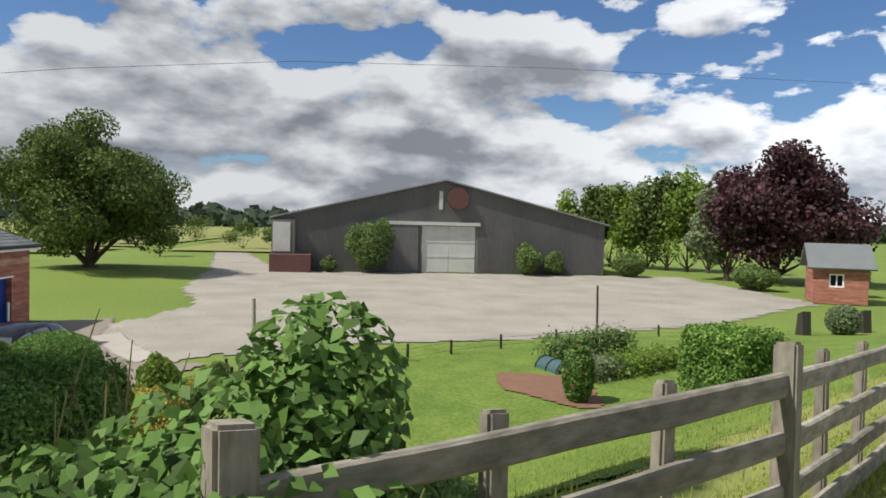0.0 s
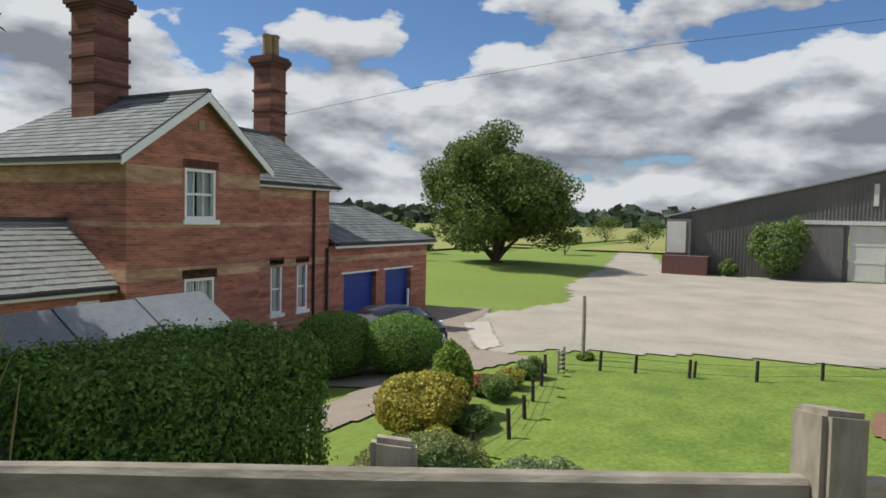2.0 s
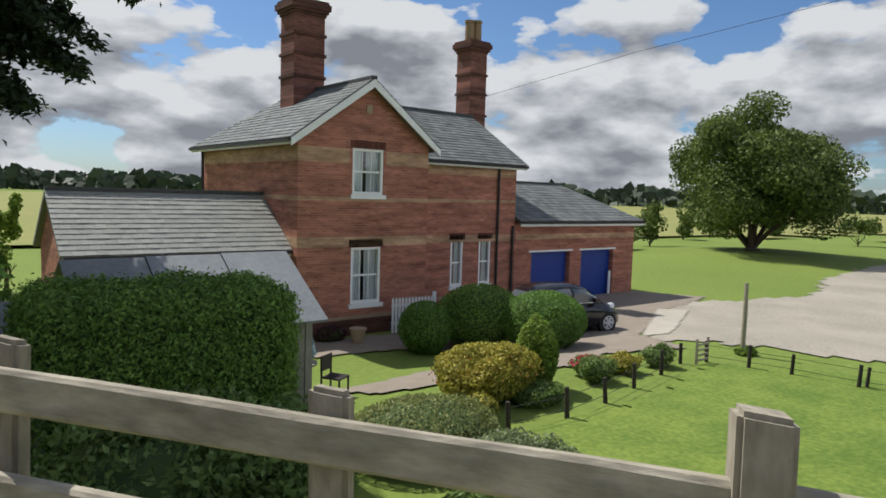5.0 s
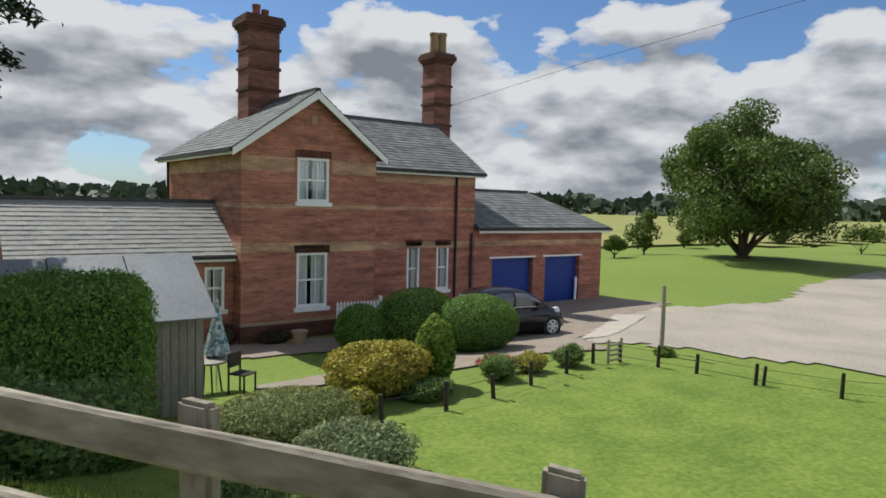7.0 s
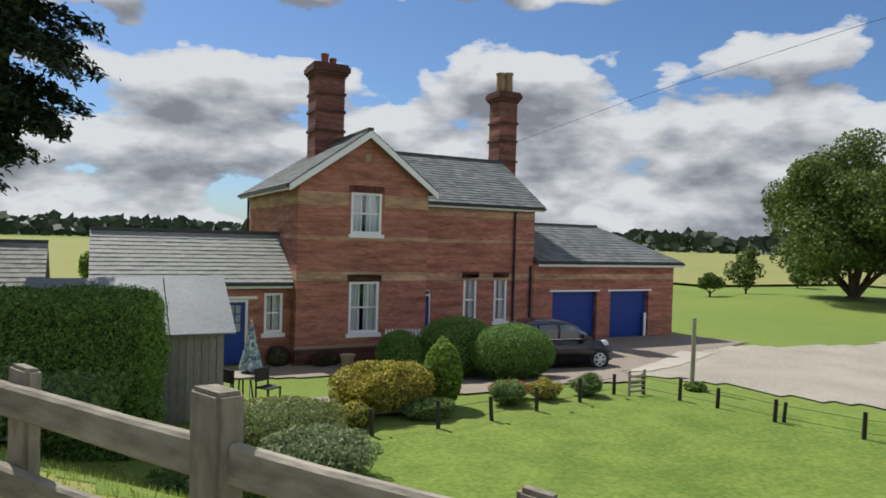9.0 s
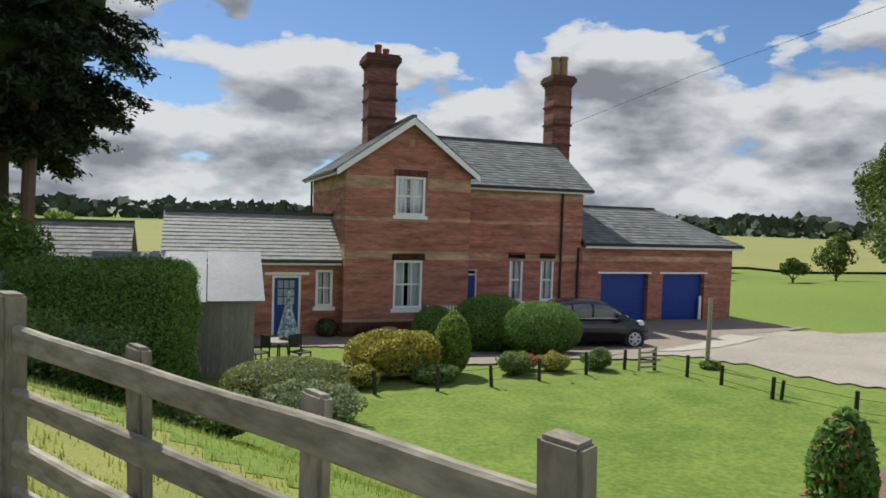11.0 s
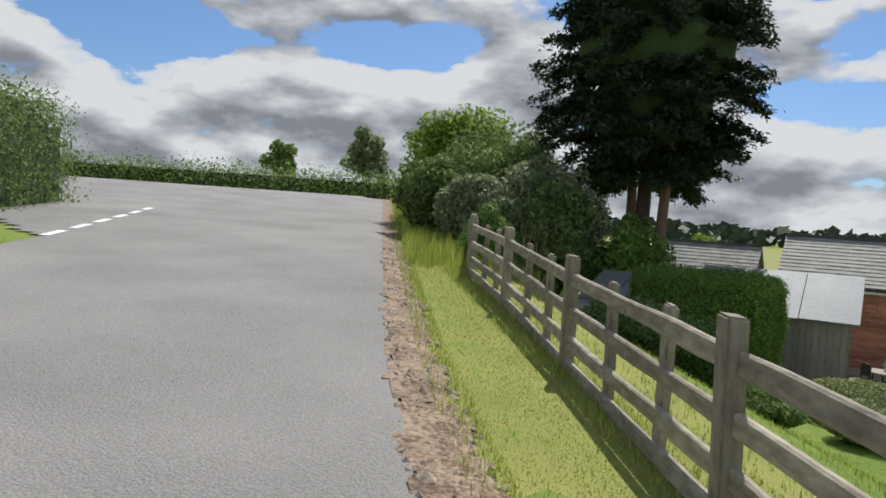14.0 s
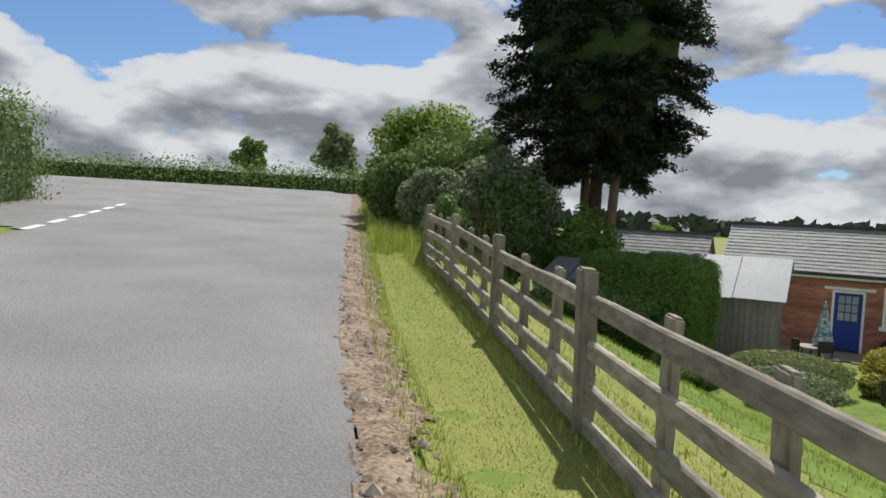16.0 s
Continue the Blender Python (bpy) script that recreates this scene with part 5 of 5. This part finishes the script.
# ---- garden fence of short dark posts with wire ----
wire_fence = thing("wire_fence", (0, 0, 0), "low garden fence of short dark posts and wire", "fence")
GP = [(-3.0, -10.0), (-1.7, -10.1), (-0.4, -9.9), (0.9, -9.6), (2.3, -9.3), (3.6, -8.95), (4.3, -9.2), (4.55, -10.1), (4.8, -10.95), (4.98, -12.24), (5.5, -13.75), (6.6, -15.2), (7.6, -17.0), (8.6, -19.2), (10.0, -21.5), (12.0, -24.5), (14.2, -28.0)]
prev = None
for i, (px, py) in enumerate(GP):
    g = ground_z(px, py)
    h = (0.5, 0.55, 0.48)[i % 3]
    bm = bmesh.new()
    cyl(bm, (0, 0, -0.1), (0, 0, h), 0.045, 0.04, 8)
    part("post", bm, M_DARKWOOD, wire_fence, m=pose(px, py, g, random.uniform(-4, 4), random.uniform(-4, 4), 0))
    if i == 9:
        bm = bmesh.new()
        cyl(bm, (0, 0, -0.1), (0, 0, h * 0.9), 0.04, 0.035, 8)
        part("post", bm, M_DARKWOOD, wire_fence, m=pose(px + 0.14, py - 0.1, g, 3, 3, 0))
    here = Vector((px, py, g))
    if prev is not None and i != 6:
        for zz in (0.15, 0.4):
            bm = bmesh.new()
            cyl(bm, prev + Vector((0, 0, zz)), here + Vector((0, 0, zz)), 0.006, None, 4)
            part("wire", bm, M_BLACK, wire_fence)
    prev = here
gate = thing("garden_gate", (3.78, -9.15, ground_z(3.8, -9.2)), "small weathered slatted garden gate", "gate")
for zz in (0.08, 0.2, 0.32, 0.44):
    part("slat", boxes((0.05, 0.52, -0.1, -0.08, zz, zz + 0.05)), M_WOOD, gate)
for px in (0.03, 0.5):
    part("gate_post", boxes((px, px + 0.05, -0.08, -0.04, -0.05, 0.6)), M_WOODP, gate)
for px, py, h, r, lab in ((5.82, -9.28, 1.80, 0.06, "leaning grey wooden pole at the yard edge"), (13.58, -22.45, 2.1, 0.05, "thin dark pole at the yard edge")):
    bm = bmesh.new()
    cyl(bm, (0, 0, -0.1), (0.03, 0, h * 0.5), r, r * 0.95, 10)
    cyl(bm, (0.03, 0, h * 0.5), (0.05, 0.02, h), r * 0.95, r * 0.85, 10)
    pl = part("pole", bm, M_WOODP if r > 0.055 else M_DARKWOOD)
    pl.location = (px, py, ground_z(px, py))
    tagged(pl, lab, "pole")
bush("pole_weeds", 5.9, -9.33, (0.3, 0.25, 0.12), 400, 0.09, L_LIGHT, "tuft of weeds at the pole foot", "weeds")

# ---- timber shed with metal roof ----
shed = thing("garden_shed", (0, 0, 0), "weathered timber garden shed with sheet-metal roof", "shed")
SX0, SX1, SY0, SY1 = -8.6, -5.2, -7.5, -5.6
SG = ground_z(-6, -6.5) - 0.05
k = 24
for i in range(k):
    a, b = SX0 + (SX1 - SX0) * i / k, SX0 + (SX1 - SX0) * (i + 1) / k
    part("board", boxes((a + 0.004, b - 0.004, SY0, SY0 + 0.03 + 0.008 * (i % 2), SG, 2.22)), M_SHED, shed)
k = 13
for i in range(k):
    a, b = SY0 + 0.04 + (SY1 - SY0 - 0.04) * i / k, SY0 + 0.04 + (SY1 - SY0 - 0.04) * (i + 1) / k
    top = 2.22 + (a - SY0) / 1.55 * 0.95
    part("board", boxes((SX1 - 0.03, SX1 + 0.006 * (i % 2), a + 0.004, b - 0.004, SG, min(top, 3.1))), M_SHED, shed)
part("rear_wall", boxes((SX0, SX1 - 0.04, SY1 - 0.03, SY1, SG, 2.9)), M_SHED, shed)
part("end_wall", boxes((SX0, SX0 + 0.03, SY0 + 0.05, SY1 - 0.04, SG, 2.5)), M_SHED, shed)
for i in range(3):
    a, b = SX0 - 0.1 + 1.24 * i, SX0 - 0.1 + 1.24 * (i + 1) - 0.02
    dz = 0.015 * i
    raw("roof_sheet", [(a, SY0 - 0.16, 2.19 + dz), (b, SY0 - 0.16, 2.19 + dz), (b, -6.05, 3.2 + dz), (a, -6.05, 3.2 + dz), (a, SY0 - 0.16, 2.16 + dz), (b, SY0 - 0.16, 2.16 + dz), (b, -6.05, 3.17 + dz), (a, -6.05, 3.17 + dz)],
        [(0, 1, 2, 3), (7, 6, 5, 4), (0, 4, 5, 1), (1, 5, 6, 2), (2, 6, 7, 3), (3, 7, 4, 0)], M_TIN, shed, "dull grey roof sheet")
    raw("roof_sheet", [(a, -6.03, 3.2 + dz), (b, -6.03, 3.2 + dz), (b, SY1 + 0.15, 2.85 + dz), (a, SY1 + 0.15, 2.85 + dz), (a, -6.03, 3.17 + dz), (b, -6.03, 3.17 + dz), (b, SY1 + 0.15, 2.82 + dz), (a, SY1 + 0.15, 2.82 + dz)],
        [(0, 1, 2, 3), (7, 6, 5, 4), (0, 4, 5, 1), (1, 5, 6, 2), (2, 6, 7, 3), (3, 7, 4, 0)], M_TIN, shed)
part("corner_post", boxes((SX1 - 0.14, SX1 - 0.03, SY0 - 0.02, SY0 - 0.002, SG, 2.2)), M_SHED, shed)
frames = thing("cold_frame", pose(-10.15, -8.4, 1.3, 0, 0, -10), "pale cold frame of white boards and glass", "cold frame")
part("body", boxes((-0.9, 0.9, -0.6, 0.6, -0.9, 0.9)), M_BARNWHITE, frames)
for px in (-0.88, 0.02):
    lid = raw("lid", [(px, -0.7, 0.92), (px + 0.86, -0.7, 0.92), (px + 0.86, 0.6, 1.6), (px, 0.6, 1.6), (px, -0.7, 0.89), (px + 0.86, -0.7, 0.89), (px + 0.86, 0.6, 1.57), (px, 0.6, 1.57)],
        [(0, 1, 2, 3), (7, 6, 5, 4), (0, 4, 5, 1), (1, 5, 6, 2), (2, 6, 7, 3), (3, 7, 4, 0)], M_TIN, frames)

# ---- parasol, table, picket fence, tubs ----
par = thing("parasol", (-4.2, -5.2, ground_z(-4.2, -5.2)), "closed blue and white patterned garden parasol", "parasol")
M_PARA = mat("patterned_cloth", (0.62, 0.68, 0.68), (0.08, 0.20, 0.24), 0.85, 9, 14, 0.2, contrast=2.5)
bm = bmesh.new()
cyl(bm, (0, 0, 0), (0, 0, 1.98), 0.02, None, 8)
part("pole", bm, M_WHITE, par)
bm = bmesh.new()
ring = []
for j, (zz, rr) in enumerate(((0.78, 0.23), (0.95, 0.21), (1.3, 0.13), (1.65, 0.07), (1.95, 0.015))):
    ring.append([bm.verts.new((rr * (1 + 0.25 * (i % 2)) * math.cos(i * math.pi / 8), rr * (1 + 0.25 * (i % 2)) * math.sin(i * math.pi / 8), zz + (0.06 * (i % 2) if j == 0 else 0))) for i in range(16)])
for j in range(4):
    for i in range(16):
        bm.faces.new((ring[j][i], ring[j][(i + 1) % 16], ring[j + 1][(i + 1) % 16], ring[j + 1][i]))
part("canopy", bm, M_PARA, par)
tab = thing("garden_table", (-4.45, -5.4, ground_z(-4.45, -5.4)), "small round white garden table under the parasol", "table")
bm = bmesh.new()
cyl(bm, (0, 0, 0.68), (0, 0, 0.72), 0.42, None, 20)
part("tabletop", bm, M_SHED, tab)
for i in range(4):
    bm = bmesh.new()
    cyl(bm, (0.3 * math.cos(i * 1.57), 0.3 * math.sin(i * 1.57), 0), (0.2 * math.cos(i * 1.57), 0.2 * math.sin(i * 1.57), 0.68), 0.02, None, 8)
    part("leg", bm, M_BLACK, tab)
chair = thing("garden_chair", pose(-4.0, -6.2, ground_z(-4.0, -6.2), 0, 0, 30), "dark metal garden chair beside the table", "chair", "garden chairs")
part("seat", boxes((-0.2, 0.2, -0.2, 0.2, 0.42, 0.45)), M_BLACK, chair)
part("backrest", boxes((-0.2, 0.2, 0.2, 0.225, 0.55, 0.85)), M_BLACK, chair)
for px in (-0.19, 0.16):
    for py in (-0.2, 0.195):
        part("leg", boxes((px, px + 0.03, py, py + 0.03, 0, 0.42 if py < 0 else 0.85)), M_BLACK, chair)
copy_thing(chair, pose(-5.0, -5.9, ground_z(-5.0, -5.9), 0, 0, -60))
pick = thing("picket_fence", pose(1.05, -0.75, 0, 0, 0, -6), "short white picket fence before the front door", "fence")
for i in range(13):
    bm = bmesh.new()
    prism(bm, [(i * 0.115, 0.1), (i * 0.115 + 0.075, 0.1), (i * 0.115 + 0.075, 1.12), (i * 0.115 + 0.0375, 1.19), (i * 0.115, 1.12)], -0.02, 0.0, "y")
    part("picket", bm, M_WHITE, pick)
for zz in (0.35, 0.9):
    part("rail", boxes((0, 1.46, 0.002, 0.035, zz, zz + 0.07)), M_WHITE, pick)
part("post", boxes((1.47, 1.56, -0.04, 0.05, 0, 1.3)), M_WHITE, pick)
tub = thing("stone_tub", (-0.35, -1.1, 0), "pair of small stone garden tubs by the wall", "planter")
bm = bmesh.new()
cyl(bm, (0, 0, 0), (0, 0, 0.42), 0.16, 0.22, 14)
part("bowl", bm, M_STONE, tub)
bm = bmesh.new()
cyl(bm, (0, 0, 0.4), (0, 0, 0.46), 0.25, 0.25, 14)
part("rim", bm, M_STONE, tub)
for px, py in ((13.3, -31.8), (14.9, -36.0)):
    bm = bmesh.new()
    prism(bm, [(-0.25, 0), (0.3, 0), (0.18, 0.95), (-0.15, 1.1)], -0.2, 0.2, "y")
    st = part("stump", bm, M_DARKWOOD)
    st.location = (px, py, ground_z(px, py))
    tagged(st, "dark weathered stump in the grass", "stump")
bush("round_bush", 13.7, -34.0, (0.75, 0.75, 0.72), 1500, 0.13, L_GREY, "round grey-brown bush in the grass", "bush")

# ---- black hatchback ----
M_CAR = mat("black_car_paint", (0.008, 0.008, 0.012), (0.012, 0.012, 0.016), 0.12, 1, 6, 0, spec=0.6)
# base colour lifted to grey-blue, painting in part of the sky's reflection
M_CARGLASS = mat("sky_lightened_car_glass", (0.10, 0.115, 0.13), (0.13, 0.145, 0.16), 0.04, 1, 4, 0, spec=0.9)
M_TYRE = mat("tyre_rubber", (0.02, 0.02, 0.02), (0.03, 0.03, 0.03), 0.85, 8, 40, 0.3)
M_ALLOY = mat("alloy_rim", (0.72, 0.73, 0.75), (0.6, 0.61, 0.63), 0.4, 4, 20, 0, metal=0.3)
M_LAMP = mat("headlamp_glass", (0.75, 0.77, 0.8), (0.6, 0.62, 0.65), 0.1, 4, 20, 0)
M_TAIL = mat("tail_lamp", (0.4, 0.02, 0.02), (0.3, 0.02, 0.02), 0.2, 4, 20, 0)
car = thing("car", pose(6.35, -2.95, 0.05, 0, 0, -9), "black five-door hatchback parked on the drive", "car")


def car_shell(sections, inset=0.0):
    """Cross-sections (x, half width at the sill, half width at the top, z low, z high) joined lengthways."""
    bm = bmesh.new()
    rings = []
    for x, w0_, w1_, z0, z1 in sections:
        zm = z0 + (z1 - z0) * 0.6
        rings.append([bm.verts.new(q) for q in ((x, -w0_, z0), (x, -w0_ * 1.03, zm), (x, -w1_, z1), (x, 0, z1 + 0.03), (x, w1_, z1), (x, w0_ * 1.03, zm), (x, w0_, z0))])
    for a, b in zip(rings, rings[1:]):
        for i in range(6):
            bm.faces.new((a[i], a[i + 1], b[i + 1], b[i]))
        bm.faces.new((a[6], a[0], b[0], b[6]))
    bm.faces.new(rings[0])
    bm.faces.new(rings[-1][::-1])
    return bm


body = car_shell([(-1.84, 0.60, 0.58, 0.36, 0.84), (-1.78, 0.74, 0.72, 0.25, 0.98), (-1.3, 0.80, 0.77, 0.2, 1.02), (-0.4, 0.81, 0.78, 0.19, 1.00), (0.4, 0.81, 0.78, 0.19, 0.98), (0.85, 0.81, 0.75, 0.19, 0.98), (1.2, 0.79, 0.70, 0.2, 0.92), (1.55, 0.76, 0.62, 0.22, 0.82), (1.78, 0.66, 0.52, 0.26, 0.68), (1.86, 0.52, 0.44, 0.32, 0.54)])
part("body", body, M_CAR, car, smooth=True)
CAB = [(-1.72, 0.70, 0.56, 0.96, 1.12), (-1.55, 0.73, 0.58, 0.96, 1.36), (-1.25, 0.75, 0.59, 0.96, 1.47), (-0.7, 0.76, 0.60, 0.96, 1.54), (-0.1, 0.76, 0.60, 0.96, 1.54), (0.3, 0.75, 0.59, 0.96, 1.46), (0.7, 0.74, 0.58, 0.96, 1.24), (1.05, 0.72, 0.60, 0.93, 1.0)]
part("cabin", car_shell(CAB), M_CAR, car, "black pillars and curved roof", smooth=True)


def cab_pt(x, h, sgn, out):
    """A point on the cabin's flank at height share h, a little outside it."""
    w0_, w1_, z0, z1 = (float(np.interp(x, [c[0] for c in CAB], [c[i] for c in CAB])) for i in (1, 2, 3, 4))
    z = z0 + (z1 - z0) * h
    w = w0_ * 1.03 + (w1_ - w0_ * 1.03) * max(0.0, (h - 0.6) / 0.4) if h > 0.6 else w0_ * (1 + 0.05 * h)
    return (x, sgn * (w + out), z)


for sgn in (-1, 1):
    for xs in ((-1.5, -1.3, -1.05), (-0.98, -0.7, -0.35), (-0.26, 0.0, 0.25, 0.5, 0.72)):
        vs, fs = [], []
        for x in xs:
            top = 0.86 if x < 0.3 else 0.80
            for h in (0.10, 0.6, top):
                vs.append(cab_pt(x, h, sgn, 0.014))
        for i in range(len(xs) - 1):
            for j in range(2):
                fs.append((i * 3 + j, i * 3 + j + 1, i * 3 + j + 4, i * 3 + j + 3))
        raw("side_window", vs, fs, M_CARGLASS, car, "sky-reflecting side window")
    part("waist_trim", boxes((-1.5, 0.75, sgn * 0.79 - 0.012, sgn * 0.79 + 0.012, 0.985, 1.005)), M_ALLOY, car)
    part("mirror", boxes((0.52, 0.7, sgn * 0.87 - 0.08, sgn * 0.87 + 0.08, 1.0, 1.13)), M_CAR, car)
    part("door_handle", boxes((-0.3, -0.12, sgn * 0.838 - 0.015, sgn * 0.838 + 0.015, 0.84, 0.87)), M_CAR, car)
    bm = bmesh.new()
    bmesh.ops.create_icosphere(bm, subdivisions=2, radius=1.0, matrix=Matrix.Translation((1.48, sgn * 0.60, 0.80)) @ Matrix.Diagonal((0.17, 0.10, 0.12, 1)))
    part("headlight", bm, M_LAMP, car, smooth=True)
    part("tail_light", boxes((-1.80, -1.66, sgn * 0.70 - 0.06, sgn * 0.70 + 0.06, 0.82, 1.18)), M_TAIL, car)
    for wx in (-1.2, 1.2):
        bm = bmesh.new()
        cyl(bm, (wx, sgn * 0.66, 0.30), (wx, sgn * 0.82, 0.30), 0.36, None, 28)
        part("wheel_arch", bm, M_TYRE, car)
        bm = bmesh.new()
        cyl(bm, (wx, sgn * 0.68, 0.30), (wx, sgn * 0.835, 0.30), 0.30, None, 28)
        wh = part("wheel", bm, M_TYRE, car)
        bm = bmesh.new()
        cyl(bm, (wx, sgn * 0.82, 0.30), (wx, sgn * 0.85, 0.30), 0.055, None, 12)
        for i in range(6):
            a = i * math.pi / 3
            cyl(bm, (wx, sgn * 0.842, 0.30), (wx + 0.2 * math.cos(a), sgn * 0.842, 0.30 + 0.2 * math.sin(a)), 0.045, 0.04, 6)
        for i in range(20):
            a, b = i * math.pi / 10, (i + 1) * math.pi / 10
            cyl(bm, (wx + 0.205 * math.cos(a), sgn * 0.838, 0.30 + 0.205 * math.sin(a)), (wx + 0.205 * math.cos(b), sgn * 0.838, 0.30 + 0.205 * math.sin(b)), 0.022, None, 5)
        part("rim", bm, M_ALLOY, wh, "silver six-spoke wheel trim")
raw("windscreen", [(0.36, -0.55, 1.455), (0.36, 0.55, 1.455), (1.02, 0.62, 1.035), (1.02, -0.62, 1.035), (0.36, 0, 1.49), (1.02, 0, 1.065)], [(0, 4, 5, 3), (4, 1, 2, 5)], M_CARGLASS, car)
raw("rear_window", [(-1.60, -0.53, 1.345), (-1.60, 0.53, 1.345), (-1.735, 0.6, 1.13), (-1.735, -0.6, 1.13)], [(0, 1, 2, 3)], M_CARGLASS, car)
part("number_plate", boxes((-1.87, -1.845, -0.25, 0.25, 0.6, 0.7)), M_WHITE, car)

# ---- overhead wire ----
bm = bmesh.new()
wp = [Vector((8.75, 4.9, 8.4)), Vector((10.4, -2.4, 9.7)), Vector((12.0, -9.7, 10.7)), Vector((14.3, -19.9, 11.5)), Vector((18.6, -39.0, 12.6))]
for a, b in zip(wp, wp[1:]):
    cyl(bm, a, b, 0.008, None, 5)
tagged(part("overhead_wire", bm, M_BLACK), "thin dark overhead wire running from the house", "wire")

# ---- road markings ----
for i in range(6):
    s = 2.2 - i * 1.75
    v = -26.0 - i * 0.14
    c = [sv(s, v), sv(s - 1.1, v - 0.08), sv(s - 1.1, v + 0.12), sv(s, v + 0.2)]
    mk = raw("road_marking", [(x, y, ground_z(x, y) + 0.042) for x, y in c], [(0, 1, 2, 3)], M_WHITE)
    tagged(mk, "worn white give-way dash on the road", "road marking", "road dashes", "structure")

# ---- grass and stones ----


def blades(name, pts, h, w, material, label, lean=0.5):
    n = len(pts)
    a = RNG.uniform(0, 2 * math.pi, n)
    hh = h * RNG.uniform(0.4, 1.4, n)
    dx, dy = np.cos(a), np.sin(a)
    tip = pts + np.stack([-dy * hh * lean * RNG.random(n), dx * hh * lean * RNG.random(n), hh], 1)
    l = pts + np.stack([dx * w, dy * w, np.zeros(n)], 1)
    r = pts - np.stack([dx * w, dy * w, np.zeros(n)], 1)
    v = np.stack([l, r, tip], 1).reshape(-1, 3)
    me = bpy.data.meshes.new(name)
    me.vertices.add(3 * n)
    me.vertices.foreach_set("co", v.astype(np.float32).ravel())
    me.loops.add(3 * n)
    me.loops.foreach_set("vertex_index", np.arange(3 * n, dtype=np.int32))
    me.polygons.add(n)
    me.polygons.foreach_set("loop_start", np.arange(0, 3 * n, 3, dtype=np.int32))
    me.update(calc_edges=True)
    me.materials.append(material)
    return tagged(new(name, me), label, "grass", kind="stuff")


def scatter(n, s0, s1, v0, v1, patchy=0.0):
    out = []
    while len(out) < n:
        s, v = random.uniform(s0, s1), random.uniform(v0, v1)
        x, y = edge_sv(s, v) if v0 < -18.5 and v0 > -20 else sv(s, v)
        if patchy and noise.noise((x * 0.9, y * 0.9, 2)) < patchy - 0.5 * random.random():
            continue
        out.append((x, y, ground_z(x, y) + 0.02))
    return np.array(out)


blades("verge_grass", scatter(90000, -2, 22, -19.25, -17.5), 0.022, 0.005, L_BLADE, "short mown verge grass")
blades("edge_grass", scatter(9000, -14, 22, -19.42, -19.1), 0.07, 0.005, L_BLADE, "longer grass along the verge edge")
blades("fence_grass", scatter(6000, -8, 22, -18.3, -17.85, 0.1), 0.10, 0.005, L_BLADE, "longer tufts of grass at the fence foot")
blades("bank_grass", scatter(26000, -12, 18, -17.8, -12.0), 0.06, 0.007, L_BLADE, "rough grass on the bank")
blades("rough_verge_grass", scatter(16000, -34, 3, -19.2, -16.0), 0.38, 0.012, L_BLADE, "tall rough grass at the fence end")
blades("lane_grass", scatter(9000, 3.5, 16, -29.2, -25.9), 0.12, 0.008, L_BLADE, "grass of the opposite verge")
stalks = thing("grass_stalks", (-12.1, -11.4, ground_z(-12.1, -11.4)), "tall dry seeding grass stalks", "grass", kind="stuff")
bm = bmesh.new()
for i in range(46):
    p = Vector((random.uniform(-0.1, 0.9), random.uniform(-0.3, 1.2), 0))
    d = Vector((random.uniform(-0.25, 0.25), random.uniform(-0.25, 0.25), 1)).normalized()
    hh = random.uniform(0.7, 1.5)
    for k in range(4):
        q = p + d * hh / 4
        cyl(bm, p, q, 0.0028 if k < 3 else 0.006, 0.0025 if k < 2 else 0.005 if k == 2 else 0.002, 4)
        p = q
        d = (d + Vector((0.12 * random.uniform(-1, 1), 0.12 * random.uniform(-1, 1), -0.06 * k))).normalized()
part("stalk_bundle", bm, L_DRY, stalks)
vs, fs = [], []
for i in range(1500):
    s, v = random.uniform(-10, 20), random.uniform(-19.72, -19.18)
    x, y = edge_sv(s, v)
    z = ground_z(x, y) + 0.03
    r = random.uniform(0.008, 0.034) * (2.0 if random.random() < 0.03 else 1)
    b = len(vs)
    for k in range(6):
        a = k * math.pi / 3
        rr = r * random.uniform(0.7, 1.2)
        vs.append((x + rr * math.cos(a), y + rr * math.sin(a), z))
    vs.append((x, y, z + r * random.uniform(0.6, 1.1)))
    fs += [(b + k, b + (k + 1) % 6, b + 6) for k in range(6)]
M_PEB = mat("pebble", (0.42, 0.36, 0.28), (0.22, 0.17, 0.13), 0.9, 4, 40, 0.3, rnd=0.4, island=True)
tagged(raw("pebbles", vs, fs, M_PEB), "small stones in the road-edge dirt", "stones", kind="stuff")

# ---- slates of the low wing, one by one ----
slope_slates("slate_cover", (AX0 - 0.16, 0.28, 2.64), (GX0 - 0.006, 0.28, 2.64), (AX0 - 0.16, 2.35, 4.2), (GX0 - 0.006, 2.35, 4.2), M_SLATEPC, annex, 0.27, 0.20, each=True)
